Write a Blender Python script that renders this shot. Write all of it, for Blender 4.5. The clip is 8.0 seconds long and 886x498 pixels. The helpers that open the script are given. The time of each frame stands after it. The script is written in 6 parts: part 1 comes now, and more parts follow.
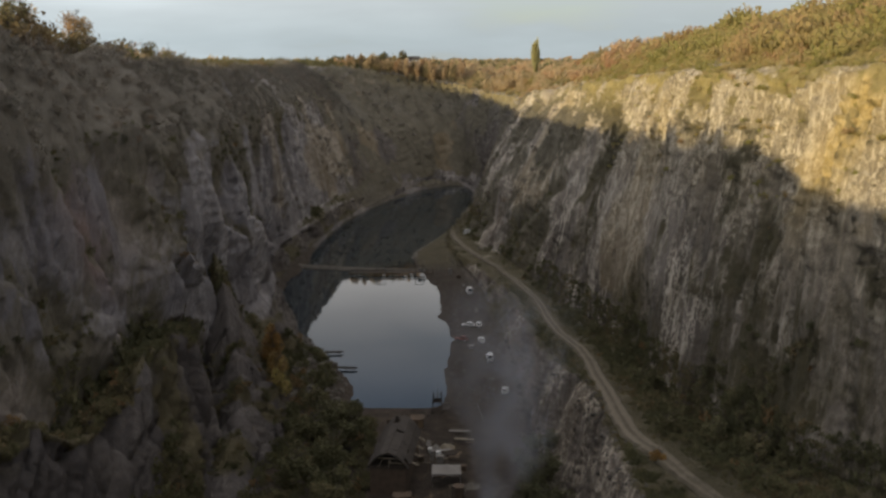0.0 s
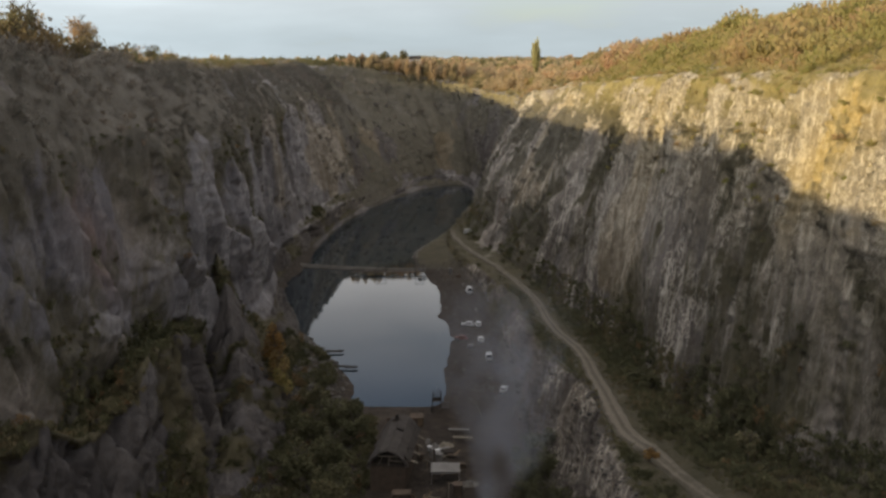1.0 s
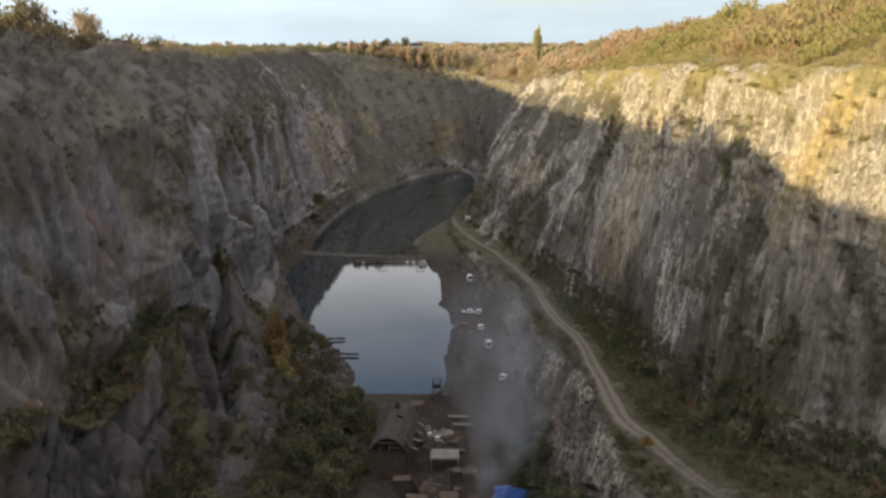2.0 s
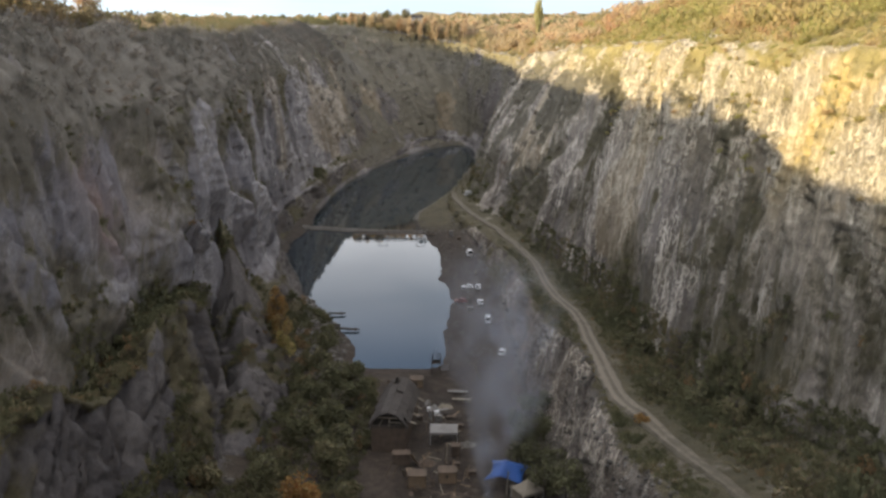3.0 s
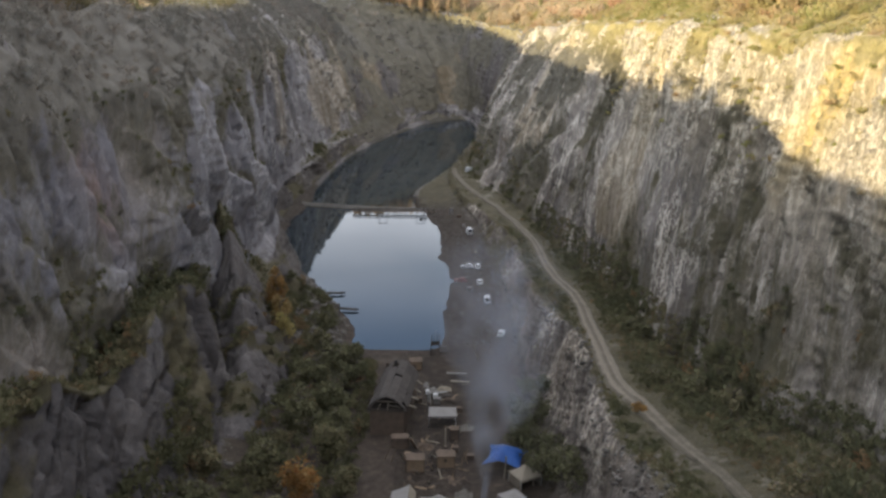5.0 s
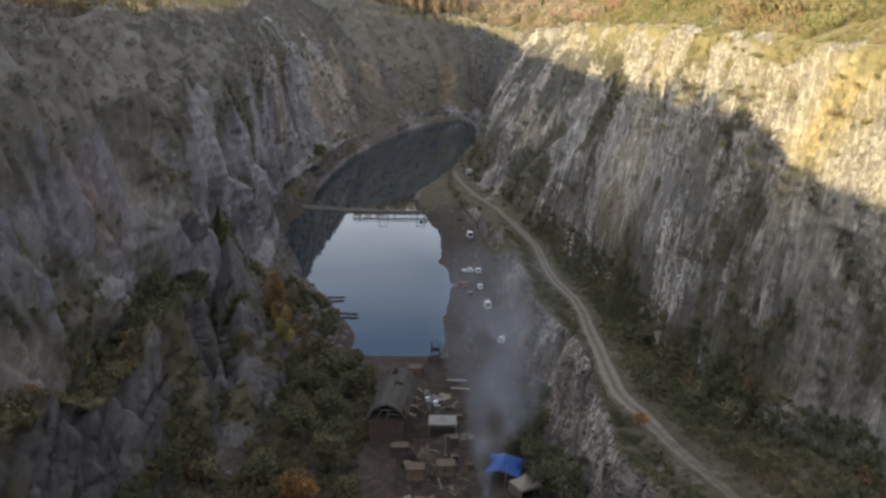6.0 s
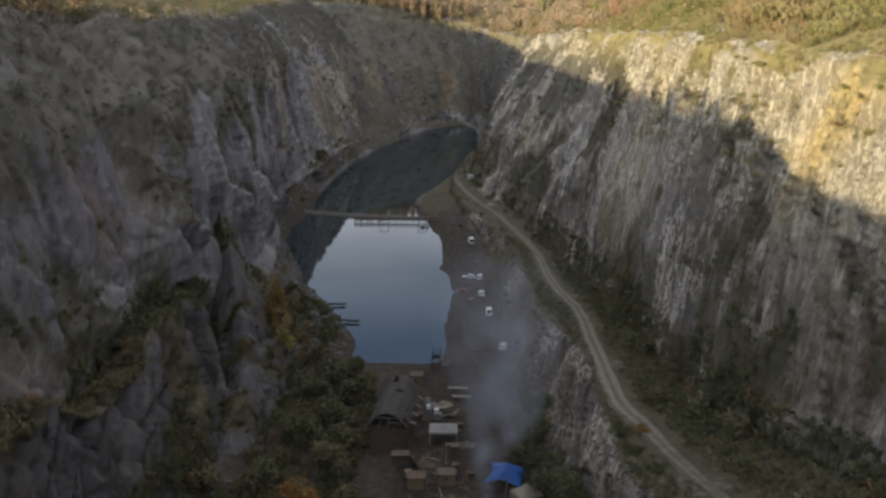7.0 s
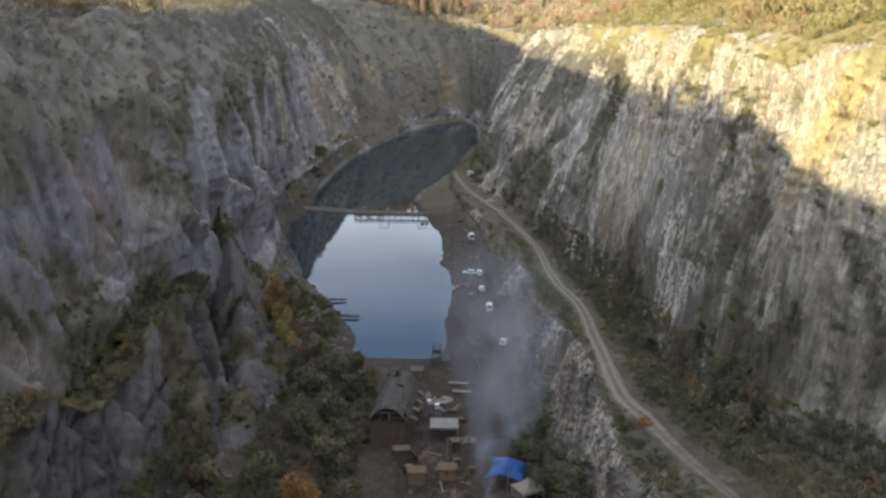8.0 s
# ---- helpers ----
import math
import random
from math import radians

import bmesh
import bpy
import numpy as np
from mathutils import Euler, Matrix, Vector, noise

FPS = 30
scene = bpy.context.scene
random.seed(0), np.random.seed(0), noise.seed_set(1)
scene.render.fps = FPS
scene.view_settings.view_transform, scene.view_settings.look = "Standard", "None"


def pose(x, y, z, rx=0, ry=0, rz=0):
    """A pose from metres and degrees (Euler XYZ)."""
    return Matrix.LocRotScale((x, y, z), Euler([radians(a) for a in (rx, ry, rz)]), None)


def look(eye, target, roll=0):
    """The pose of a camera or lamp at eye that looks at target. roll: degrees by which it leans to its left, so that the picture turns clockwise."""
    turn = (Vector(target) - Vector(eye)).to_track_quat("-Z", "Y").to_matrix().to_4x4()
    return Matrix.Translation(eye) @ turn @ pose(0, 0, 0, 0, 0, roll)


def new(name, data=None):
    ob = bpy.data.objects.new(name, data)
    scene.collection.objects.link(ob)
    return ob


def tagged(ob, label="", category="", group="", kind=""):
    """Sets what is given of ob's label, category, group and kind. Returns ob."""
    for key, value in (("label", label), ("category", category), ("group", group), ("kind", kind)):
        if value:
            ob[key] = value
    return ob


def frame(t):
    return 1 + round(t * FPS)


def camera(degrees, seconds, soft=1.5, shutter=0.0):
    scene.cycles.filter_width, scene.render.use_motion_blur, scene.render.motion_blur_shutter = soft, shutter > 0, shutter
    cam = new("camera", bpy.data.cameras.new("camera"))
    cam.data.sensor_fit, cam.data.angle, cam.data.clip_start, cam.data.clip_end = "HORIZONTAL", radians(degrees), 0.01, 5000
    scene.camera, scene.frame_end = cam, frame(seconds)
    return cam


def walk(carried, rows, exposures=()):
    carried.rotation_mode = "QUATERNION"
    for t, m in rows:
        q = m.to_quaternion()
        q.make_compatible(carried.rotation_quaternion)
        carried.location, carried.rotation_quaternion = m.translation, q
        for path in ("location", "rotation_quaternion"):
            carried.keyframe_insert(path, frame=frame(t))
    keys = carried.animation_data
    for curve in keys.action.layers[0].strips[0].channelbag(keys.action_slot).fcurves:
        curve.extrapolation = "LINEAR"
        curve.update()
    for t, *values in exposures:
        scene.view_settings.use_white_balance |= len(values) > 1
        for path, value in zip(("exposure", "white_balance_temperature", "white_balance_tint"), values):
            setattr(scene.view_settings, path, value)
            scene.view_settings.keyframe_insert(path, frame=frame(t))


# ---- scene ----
cam = camera(51.1, 8.0, soft=2.7)
METRES, EYE, TILT, LEAN, TURN = 15.0, 87.0, -11.5, 0.0, 0.0
ROWS = [
    (0.0, 0.0, 0.0, 0.0, 0.0, 0.0, -0.0),
    (0.5, 0.0117, -0.1061, 0.0231, 0.02, -0.02, -0.04),
    (1.0, 0.0241, -0.2052, 0.0496, 0.06, -0.13, -0.06),
    (1.5, 0.0373, -0.2955, 0.0762, 0.12, -0.37, -0.11),
    (3.0, 0.0687, -0.4646, 0.1907, 0.21, -2.75, -0.24),
    (3.5, 0.0803, -0.4761, 0.2351, 0.23, -3.41, -0.24),
    (4.0, 0.0859, -0.4738, 0.279, 0.24, -3.95, -0.31),
    (4.5, 0.0887, -0.4623, 0.3249, 0.25, -4.38, -0.39),
    (6.0, 0.0865, -0.3477, 0.4978, 0.29, -4.64, -0.53),
    (6.5, 0.0884, -0.3252, 0.5366, 0.3, -4.64, -0.56),
    (7.0, 0.0851, -0.3169, 0.5503, 0.38, -4.4, -0.67),
    (7.5, 0.0713, -0.2989, 0.5257, 0.33, -4.46, -0.64),
    (8.0, 0.0651, -0.2693, 0.4961, 0.33, -4.54, -0.62),
]
EXPOSURES = [(0.0, 0.26, 6720, 11), (1.5, 0.64, 6520, 11), (3.0, 1.25, 6250, 11), (3.5, 1.22, 6230, 11), (4.0, 1.30, 6130, 11), (4.5, 1.35, 6080, 11), (6.0, 1.09, 5800, 10), (6.5, 0.69, 5880, 10), (7.0, 0.70, 5850, 10), (7.5, 1.25, 5680, 9), (8.0, 1.46, 5700, 9)]
walk(cam, [(t, pose(0, 0, EYE, TILT, LEAN, TURN) @ pose(METRES * x, METRES * y, METRES * z, 90 + pitch, roll, yaw)) for t, x, y, z, yaw, pitch, roll in ROWS], EXPOSURES)

# ---- world and sun ----
SUN_EL, SUN_FROM = 9.5, (-0.88, -0.47)      # low sun over the west rim, a little behind the flight line
world = bpy.data.worlds.new("evening_sky")
scene.world = world
world.use_nodes = True
wt = world.node_tree
wt.nodes.clear()


def node(tree, kind, **values):
    n = tree.nodes.new(kind)
    for key, value in values.items():
        if isinstance(value, (int, float, tuple)) and key[0] == "i" and key[1:].isdigit():
            n.inputs[int(key[1:])].default_value = value
    return n


out = node(wt, "ShaderNodeOutputWorld")
back = node(wt, "ShaderNodeBackground")
sky = node(wt, "ShaderNodeTexSky")
sky.sky_type, sky.sun_disc = "NISHITA", False
sky.sun_elevation = radians(SUN_EL)
sky.sun_rotation = math.atan2(SUN_FROM[0], SUN_FROM[1])
sky.air_density, sky.dust_density, sky.ozone_density = 1.0, 0.4, 2.0
# thin high cloud, in long streaks
tc = node(wt, "ShaderNodeTexCoord")
mp = node(wt, "ShaderNodeMapping")
mp.inputs["Scale"].default_value = (1.6, 3.2, 9.0)
cl = node(wt, "ShaderNodeTexNoise")
cl.inputs["Scale"].default_value, cl.inputs["Detail"].default_value, cl.inputs["Roughness"].default_value = 1.3, 6.0, 0.55
rp = node(wt, "ShaderNodeValToRGB")
rp.color_ramp.elements[0].position, rp.color_ramp.elements[1].position = 0.05, 0.42
mx = node(wt, "ShaderNodeMix")
mx.data_type = "RGBA"
CLOUD = 9.8
fac = node(wt, "ShaderNodeMath")
fac.operation = "MULTIPLY"
fac.inputs[1].default_value = 0.95
# a veil of cloud, brightest overhead, with a bank low over the land and bluer sky between
sep = node(wt, "ShaderNodeSeparateXYZ")
veil = node(wt, "ShaderNodeValToRGB")
for k, (at, tone) in enumerate(((0.02, (0.275, 0.33, 0.365, 1)), (0.235, (0.62, 0.615, 0.61, 1)), (0.29, (0.43, 0.45, 0.48, 1)), (0.37, (0.18, 0.235, 0.33, 1)), (0.66, (0.52, 0.515, 0.515, 1)), (1.0, (0.72, 0.70, 0.69, 1)))):
    el = veil.color_ramp.elements[k] if k < 2 else veil.color_ramp.elements.new(at)
    el.position, el.color = at, tone
bright = node(wt, "ShaderNodeVectorMath")
bright.operation = "SCALE"
bright.inputs["Scale"].default_value = CLOUD
# brighter towards the sun's side, and uneven in thickness
toward = node(wt, "ShaderNodeMapRange")
toward.inputs[1].default_value, toward.inputs[2].default_value = -0.6, 0.6
toward.inputs[3].default_value, toward.inputs[4].default_value = 1.12, 0.80
thick = node(wt, "ShaderNodeMapRange")
thick.inputs[1].default_value, thick.inputs[2].default_value = 0.3, 0.7
thick.inputs[3].default_value, thick.inputs[4].default_value = 0.80, 1.20
amount = node(wt, "ShaderNodeMath")
amount.operation = "MULTIPLY"
uneven = node(wt, "ShaderNodeVectorMath")
uneven.operation = "SCALE"
for a, b in ((sep.outputs["X"], toward.inputs[0]), (cl.outputs["Fac"], thick.inputs[0]), (toward.outputs[0], amount.inputs[0]), (thick.outputs[0], amount.inputs[1]), (amount.outputs[0], uneven.inputs["Scale"])):
    wt.links.new(a, b)
for a, b in ((tc.outputs["Generated"], mp.inputs["Vector"]), (mp.outputs["Vector"], cl.inputs["Vector"]), (cl.outputs["Fac"], rp.inputs["Fac"]), (tc.outputs["Generated"], sep.inputs[0]),
             (sep.outputs["Z"], veil.inputs[0]), (veil.outputs[0], bright.inputs[0]), (bright.outputs[0], uneven.inputs[0]), (uneven.outputs[0], mx.inputs[7]), (rp.outputs["Color"], fac.inputs[0]), (fac.outputs[0], mx.inputs[0]),
             (sky.outputs[0], mx.inputs[6]), (mx.outputs[2], back.inputs[0]), (back.outputs[0], out.inputs[0])):
    wt.links.new(a, b)
back.inputs[1].default_value = 0.15

sun = new("sun", bpy.data.lights.new("sun", "SUN"))
sun.data.energy, sun.data.angle, sun.data.color = 4.8, radians(0.6), (1.0, 0.835, 0.51)
sd = Vector((*SUN_FROM, 0)).normalized() * math.cos(radians(SUN_EL)) + Vector((0, 0, math.sin(radians(SUN_EL))))
sun.matrix_world = look(sd * 300, (0, 0, 0))

# ---- materials ----
def material(name, rough=0.9, metal=0.0):
    m = bpy.data.materials.new(name)
    m.use_nodes = True
    b = m.node_tree.nodes["Principled BSDF"]
    b.inputs["Roughness"].default_value, b.inputs["Metallic"].default_value = rough, metal
    b.inputs["Specular IOR Level"].default_value = 0.25
    return m, m.node_tree, b


def noise_at(tree, scale, stretch=(1, 1, 1), detail=6.0, rough=0.6, lean=(0, 0, 0), own=False):
    """A noise in metres, over places in the world (or of the thing itself)."""
    if own:
        src = tree.nodes.new("ShaderNodeTexCoord").outputs["Object"]
    else:
        src = tree.nodes.new("ShaderNodeNewGeometry").outputs["Position"]
    m = tree.nodes.new("ShaderNodeMapping")
    m.vector_type = "TEXTURE"
    m.inputs["Scale"].default_value = [1 / a for a in stretch]
    m.inputs["Rotation"].default_value = [radians(a) for a in lean]
    n = tree.nodes.new("ShaderNodeTexNoise")
    n.inputs["Scale"].default_value, n.inputs["Detail"].default_value, n.inputs["Roughness"].default_value = scale, detail, rough
    tree.links.new(src, m.inputs["Vector"])
    tree.links.new(m.outputs["Vector"], n.inputs["Vector"])
    return n.outputs["Fac"]


def ramp(tree, fac, stops):
    r = tree.nodes.new("ShaderNodeValToRGB")
    e = r.color_ramp.elements
    while len(e) < len(stops):
        e.new(0.5)
    for el, (p, c) in zip(e, stops):
        el.position, el.color = p, (*c, 1) if len(c) == 3 else c
    tree.links.new(fac, r.inputs["Fac"])
    return r.outputs["Color"]


def mix(tree, fac, a, b, how="MIX"):
    m = tree.nodes.new("ShaderNodeMix")
    m.data_type, m.blend_type = "RGBA", how
    for sock, v in ((m.inputs[0], fac), (m.inputs[6], a), (m.inputs[7], b)):
        if isinstance(v, (int, float)):
            sock.default_value = v
        elif isinstance(v, tuple):
            sock.default_value = (*v, 1)
        else:
            tree.links.new(v, sock)
    return m.outputs[2]


def maths(tree, op, a, b=0.0, clamp=False):
    m = tree.nodes.new("ShaderNodeMath")
    m.operation, m.use_clamp = op, clamp
    for sock, v in ((m.inputs[0], a), (m.inputs[1], b)):
        if isinstance(v, (int, float)):
            sock.default_value = v
        else:
            tree.links.new(v, sock)
    return m.outputs[0]


def attribute(tree, name, want="Fac"):
    a = tree.nodes.new("ShaderNodeAttribute")
    a.attribute_name = name
    return a.outputs[want]


def bump(tree, bsdf, height, strength=0.5, distance=0.3):
    b = tree.nodes.new("ShaderNodeBump")
    b.inputs["Strength"].default_value, b.inputs["Distance"].default_value = strength, distance
    tree.links.new(height, b.inputs["Height"])
    tree.links.new(b.outputs["Normal"], bsdf.inputs["Normal"])


LEAN_EAST = (-20, 15, 0)        # the east wall's beds lean with its face and a little northward


def rock_ground():
    """Limestone cliffs, earth, scree and grass of the one ground sheet, by its masks."""
    m, t, b = material("quarry_ground", 0.92)
    big = noise_at(t, 0.030, (1, 1, 0.6), 4, 0.6)
    streak = mix(t, attribute(t, "west"), noise_at(t, 0.42, (1, 1, 0.045), 6, 0.7, LEAN_EAST), noise_at(t, 0.42, (1, 1, 0.06), 6, 0.7, (14, -6, 0)))
    hatch = noise_at(t, 1.5, (1, 1, 0.055), 4, 0.7, LEAN_EAST)
    crack = noise_at(t, 0.75, (1, 1, 0.13), 7, 0.72, LEAN_EAST)
    fleck = noise_at(t, 1.1, (1, 1, 0.15), 7, 0.72, LEAN_EAST)
    fine = noise_at(t, 2.4, (1, 1, 0.7), 5, 0.75)
    clump = noise_at(t, 0.07, (1, 1, 0.45), 4, 0.6)
    rock = ramp(t, big, [(0.32, (0.100, 0.094, 0.092)), (0.50, (0.190, 0.178, 0.169)), (0.68, (0.270, 0.250, 0.226))])
    rock = mix(t, 1.0, rock, ramp(t, streak, [(0.30, (0.90, 0.895, 0.89)), (0.52, (1.0, 1.0, 1.0)), (0.72, (1.08, 1.075, 1.07))]), "MULTIPLY")
    rock = mix(t, 1.0, rock, ramp(t, crack, [(0.30, (0.86, 0.85, 0.84)), (0.40, (0.98, 0.98, 0.98)), (0.72, (1.05, 1.05, 1.04))]), "MULTIPLY")
    rock = mix(t, 1.0, rock, ramp(t, hatch, [(0.34, (0.93, 0.925, 0.92)), (0.5, (1.0, 1.0, 1.0)), (0.64, (1.07, 1.07, 1.06))]), "MULTIPLY")
    band = noise_at(t, 0.11, (1, 1, 0.06), 4, 0.6, LEAN_EAST)
    rock = mix(t, 1.0, rock, ramp(t, band, [(0.36, (0.80, 0.76, 0.715)), (0.45, (0.94, 0.92, 0.895)), (0.55, (1.05, 1.04, 1.025)), (0.66, (1.18, 1.165, 1.145))]), "MULTIPLY")
    # joints between slabs
    for size, thin, deep in ((0.16, 0.035, 0.60), (0.55, 0.05, 0.72)):
        pos = t.nodes.new("ShaderNodeNewGeometry").outputs["Position"]
        mp2 = t.nodes.new("ShaderNodeMapping")
        mp2.vector_type = "TEXTURE"
        mp2.inputs["Scale"].default_value = (1, 1, 6.0)
        mp2.inputs["Rotation"].default_value = [radians(a) for a in LEAN_EAST]
        wob = t.nodes.new("ShaderNodeVectorMath")
        wob.operation = "ADD"
        off = t.nodes.new("ShaderNodeTexNoise")
        off.inputs["Scale"].default_value, off.inputs["Detail"].default_value = 0.35, 5
        sc = t.nodes.new("ShaderNodeVectorMath")
        sc.operation = "SCALE"
        sc.inputs["Scale"].default_value = 3.2
        vor = t.nodes.new("ShaderNodeTexVoronoi")
        vor.feature = "DISTANCE_TO_EDGE"
        vor.inputs["Scale"].default_value = size
        t.links.new(pos, mp2.inputs["Vector"])
        t.links.new(pos, off.inputs["Vector"])
        t.links.new(off.outputs["Color"], sc.inputs[0])
        t.links.new(mp2.outputs["Vector"], wob.inputs[0])
        t.links.new(sc.outputs[0], wob.inputs[1])
        t.links.new(wob.outputs[0], vor.inputs["Vector"])
        line = ramp(t, vor.outputs["Distance"], [(0.0, (deep, deep, deep)), (thin, (1.32, 1.31, 1.28)), (thin * 3.2, (1, 1, 1))])
        rock = mix(t, ramp(t, fleck, [(0.38, (0.1, 0.1, 0.1)), (0.56, (1, 1, 1))]), rock, mix(t, 1.0, rock, line, "MULTIPLY"))
    # pale broken faces, in clusters, with the light their edges catch painted in
    lip = noise_at(t, 0.42, (1, 1, 0.40), 5, 0.62, LEAN_EAST)
    curl = maths(t, "ABSOLUTE", maths(t, "SUBTRACT", lip, 0.5))
    curl = ramp(t, curl, [(0.014, (1, 1, 1)), (0.036, (0, 0, 0))])
    chip = ramp(t, fleck, [(0.535, (0, 0, 0)), (0.555, (1, 1, 1))])
    where = maths(t, "ADD", clump, maths(t, "MULTIPLY", maths(t, "SUBTRACT", attribute(t, "pale"), attribute(t, "west")), 0.07))
    faces = maths(t, "MULTIPLY", maths(t, "MAXIMUM", curl, chip), ramp(t, where, [(0.45, (0, 0, 0)), (0.52, (1, 1, 1))]))
    rock = mix(t, maths(t, "MULTIPLY", faces, 0.9), rock, (0.56, 0.525, 0.46))
    # upper east rock: its own pale faces, plus the sun's warmth painted in
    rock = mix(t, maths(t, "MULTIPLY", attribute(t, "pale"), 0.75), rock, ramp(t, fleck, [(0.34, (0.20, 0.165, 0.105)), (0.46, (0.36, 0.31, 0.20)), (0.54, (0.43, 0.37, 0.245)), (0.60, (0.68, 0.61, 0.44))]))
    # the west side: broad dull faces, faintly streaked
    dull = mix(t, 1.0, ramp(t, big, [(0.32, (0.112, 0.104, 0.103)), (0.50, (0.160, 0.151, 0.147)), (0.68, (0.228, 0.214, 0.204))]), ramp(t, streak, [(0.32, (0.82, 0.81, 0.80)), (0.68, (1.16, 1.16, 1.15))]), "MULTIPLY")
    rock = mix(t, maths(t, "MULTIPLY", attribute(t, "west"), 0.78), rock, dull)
    # haze before the west wall, put into its colour as a paler, bluer tint
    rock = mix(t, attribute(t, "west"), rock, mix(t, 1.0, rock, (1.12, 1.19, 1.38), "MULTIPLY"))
    # darkens rock by mask: the weaker light low in the pit, painted in
    deepen = ramp(t, maths(t, "ADD", attribute(t, "deepen"), maths(t, "MULTIPLY", maths(t, "SUBTRACT", crack, 0.5), 1.2)), [(0.35, (1, 1, 1)), (0.65, (0.46, 0.435, 0.40))])
    rock = mix(t, 1.0, rock, deepen, "MULTIPLY")
    rock = mix(t, 1.0, rock, (0.965, 0.918, 0.88), "MULTIPLY")
    ochre = mix(t, 0.6, rock, (0.56, 0.40, 0.13))
    rock = mix(t, attribute(t, "ochre"), rock, ochre)
    rock = mix(t, attribute(t, "red"), rock, mix(t, 0.6, rock, (0.25, 0.15, 0.115)))
    speck = ramp(t, fine, [(0.30, (0.78, 0.78, 0.78)), (0.5, (1, 1, 1)), (0.70, (1.15, 1.15, 1.15))])
    rock = mix(t, 1.0, rock, speck, "MULTIPLY")
    g1 = noise_at(t, 0.16, (1, 1, 1), 7, 0.68)
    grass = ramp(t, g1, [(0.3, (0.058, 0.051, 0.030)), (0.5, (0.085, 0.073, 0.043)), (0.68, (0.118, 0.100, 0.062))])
    # growth of the west and far slopes, lightened and greyed to paint in haze
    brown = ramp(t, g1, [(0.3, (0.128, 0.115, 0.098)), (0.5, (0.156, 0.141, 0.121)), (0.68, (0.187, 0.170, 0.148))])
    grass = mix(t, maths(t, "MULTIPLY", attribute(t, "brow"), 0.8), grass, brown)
    # straw-coloured grass, brightened further for the sun that reaches it
    sunlit_grass = ramp(t, g1, [(0.3, (0.16, 0.125, 0.045)), (0.5, (0.29, 0.235, 0.095)), (0.68, (0.38, 0.30, 0.14))])
    grass = mix(t, attribute(t, "straw"), grass, sunlit_grass)
    grass = mix(t, 1.0, grass, speck, "MULTIPLY")
    edge = maths(t, "ADD", attribute(t, "veg"), maths(t, "MULTIPLY", maths(t, "SUBTRACT", maths(t, "ADD", maths(t, "MULTIPLY", lip, 0.65), maths(t, "MULTIPLY", crack, 0.35)), 0.5), 1.5), True)
    edge = ramp(t, edge, [(0.32, (0, 0, 0)), (0.66, (1, 1, 1))])
    col = mix(t, edge, rock, grass)
    e1 = noise_at(t, 0.5, (1, 1, 1), 6)
    earth = ramp(t, e1, [(0.3, (0.026, 0.0195, 0.0145)), (0.5, (0.043, 0.0330, 0.0250)), (0.72, (0.071, 0.055, 0.042))])
    col = mix(t, attribute(t, "earth"), col, earth)
    t.links.new(col, b.inputs["Base Color"])
    relief = maths(t, "ADD", maths(t, "MULTIPLY", crack, 1.5), maths(t, "MULTIPLY", fine, 0.6))
    bump(t, b, maths(t, "MULTIPLY", relief, maths(t, "SUBTRACT", 1.0, maths(t, "MULTIPLY", attribute(t, "west"), 0.6))), 0.9, 0.9)
    return m


def plain(name, colour, rough=0.85, vary=0.35, scale=1.2, metal=0.0, relief=0.05):
    """A weathered surface of one colour: stains and grain over it."""
    m, t, b = material(name, rough, metal)
    n1 = noise_at(t, scale, (1, 1, 1), 5, own=True)
    n2 = noise_at(t, scale * 9, (1, 1, 1), 3, own=True)
    dark = tuple(c * (1 - vary) for c in colour)
    light = tuple(min(0.95, c * (1 + 0.5 * vary)) for c in colour)
    c = ramp(t, maths(t, "ADD", maths(t, "MULTIPLY", n1, 0.7), maths(t, "MULTIPLY", n2, 0.3)), [(0.32, dark), (0.5, colour), (0.68, light)])
    t.links.new(c, b.inputs["Base Color"])
    bump(t, b, n2, 0.4, relief)
    return m


def foliage(name, stops, through_light=0.5):
    """Leaves whose colour goes from plant to plant along the stops."""
    m, t, b = material(name, 0.85)
    b.inputs["Specular IOR Level"].default_value = 0.12
    f = attribute(t, "tint")
    c = ramp(t, f, stops)
    n = noise_at(t, 0.9, (1, 1, 1), 4)
    c = mix(t, 1.0, c, ramp(t, n, [(0.3, (0.84, 0.84, 0.84)), (0.7, (1.16, 1.14, 1.11))]), "MULTIPLY")
    t.links.new(c, b.inputs["Base Color"])
    tr = t.nodes.new("ShaderNodeBsdfTranslucent")
    t.links.new(c, tr.inputs["Color"])
    ms = t.nodes.new("ShaderNodeMixShader")
    ms.inputs[0].default_value = through_light
    t.links.new(b.outputs[0], ms.inputs[1])
    t.links.new(tr.outputs[0], ms.inputs[2])
    t.links.new(ms.outputs[0], t.nodes["Material Output"].inputs["Surface"])
    return m


def water_material():
    m, t, b = material("lake_water", 0.03)
    b.inputs["Base Color"].default_value = (0.012, 0.019, 0.024, 1)
    b.inputs["IOR"].default_value = 1.33
    b.inputs["Specular IOR Level"].default_value = 0.5
    n = noise_at(t, 0.35, (1, 1, 1), 3)
    bump(t, b, n, 0.02, 0.03)
    return m


M_GROUND = rock_ground()
M_WATER = water_material()
M_BARK = plain("bark", (0.10, 0.085, 0.07), 0.9, 0.4, 2.0)
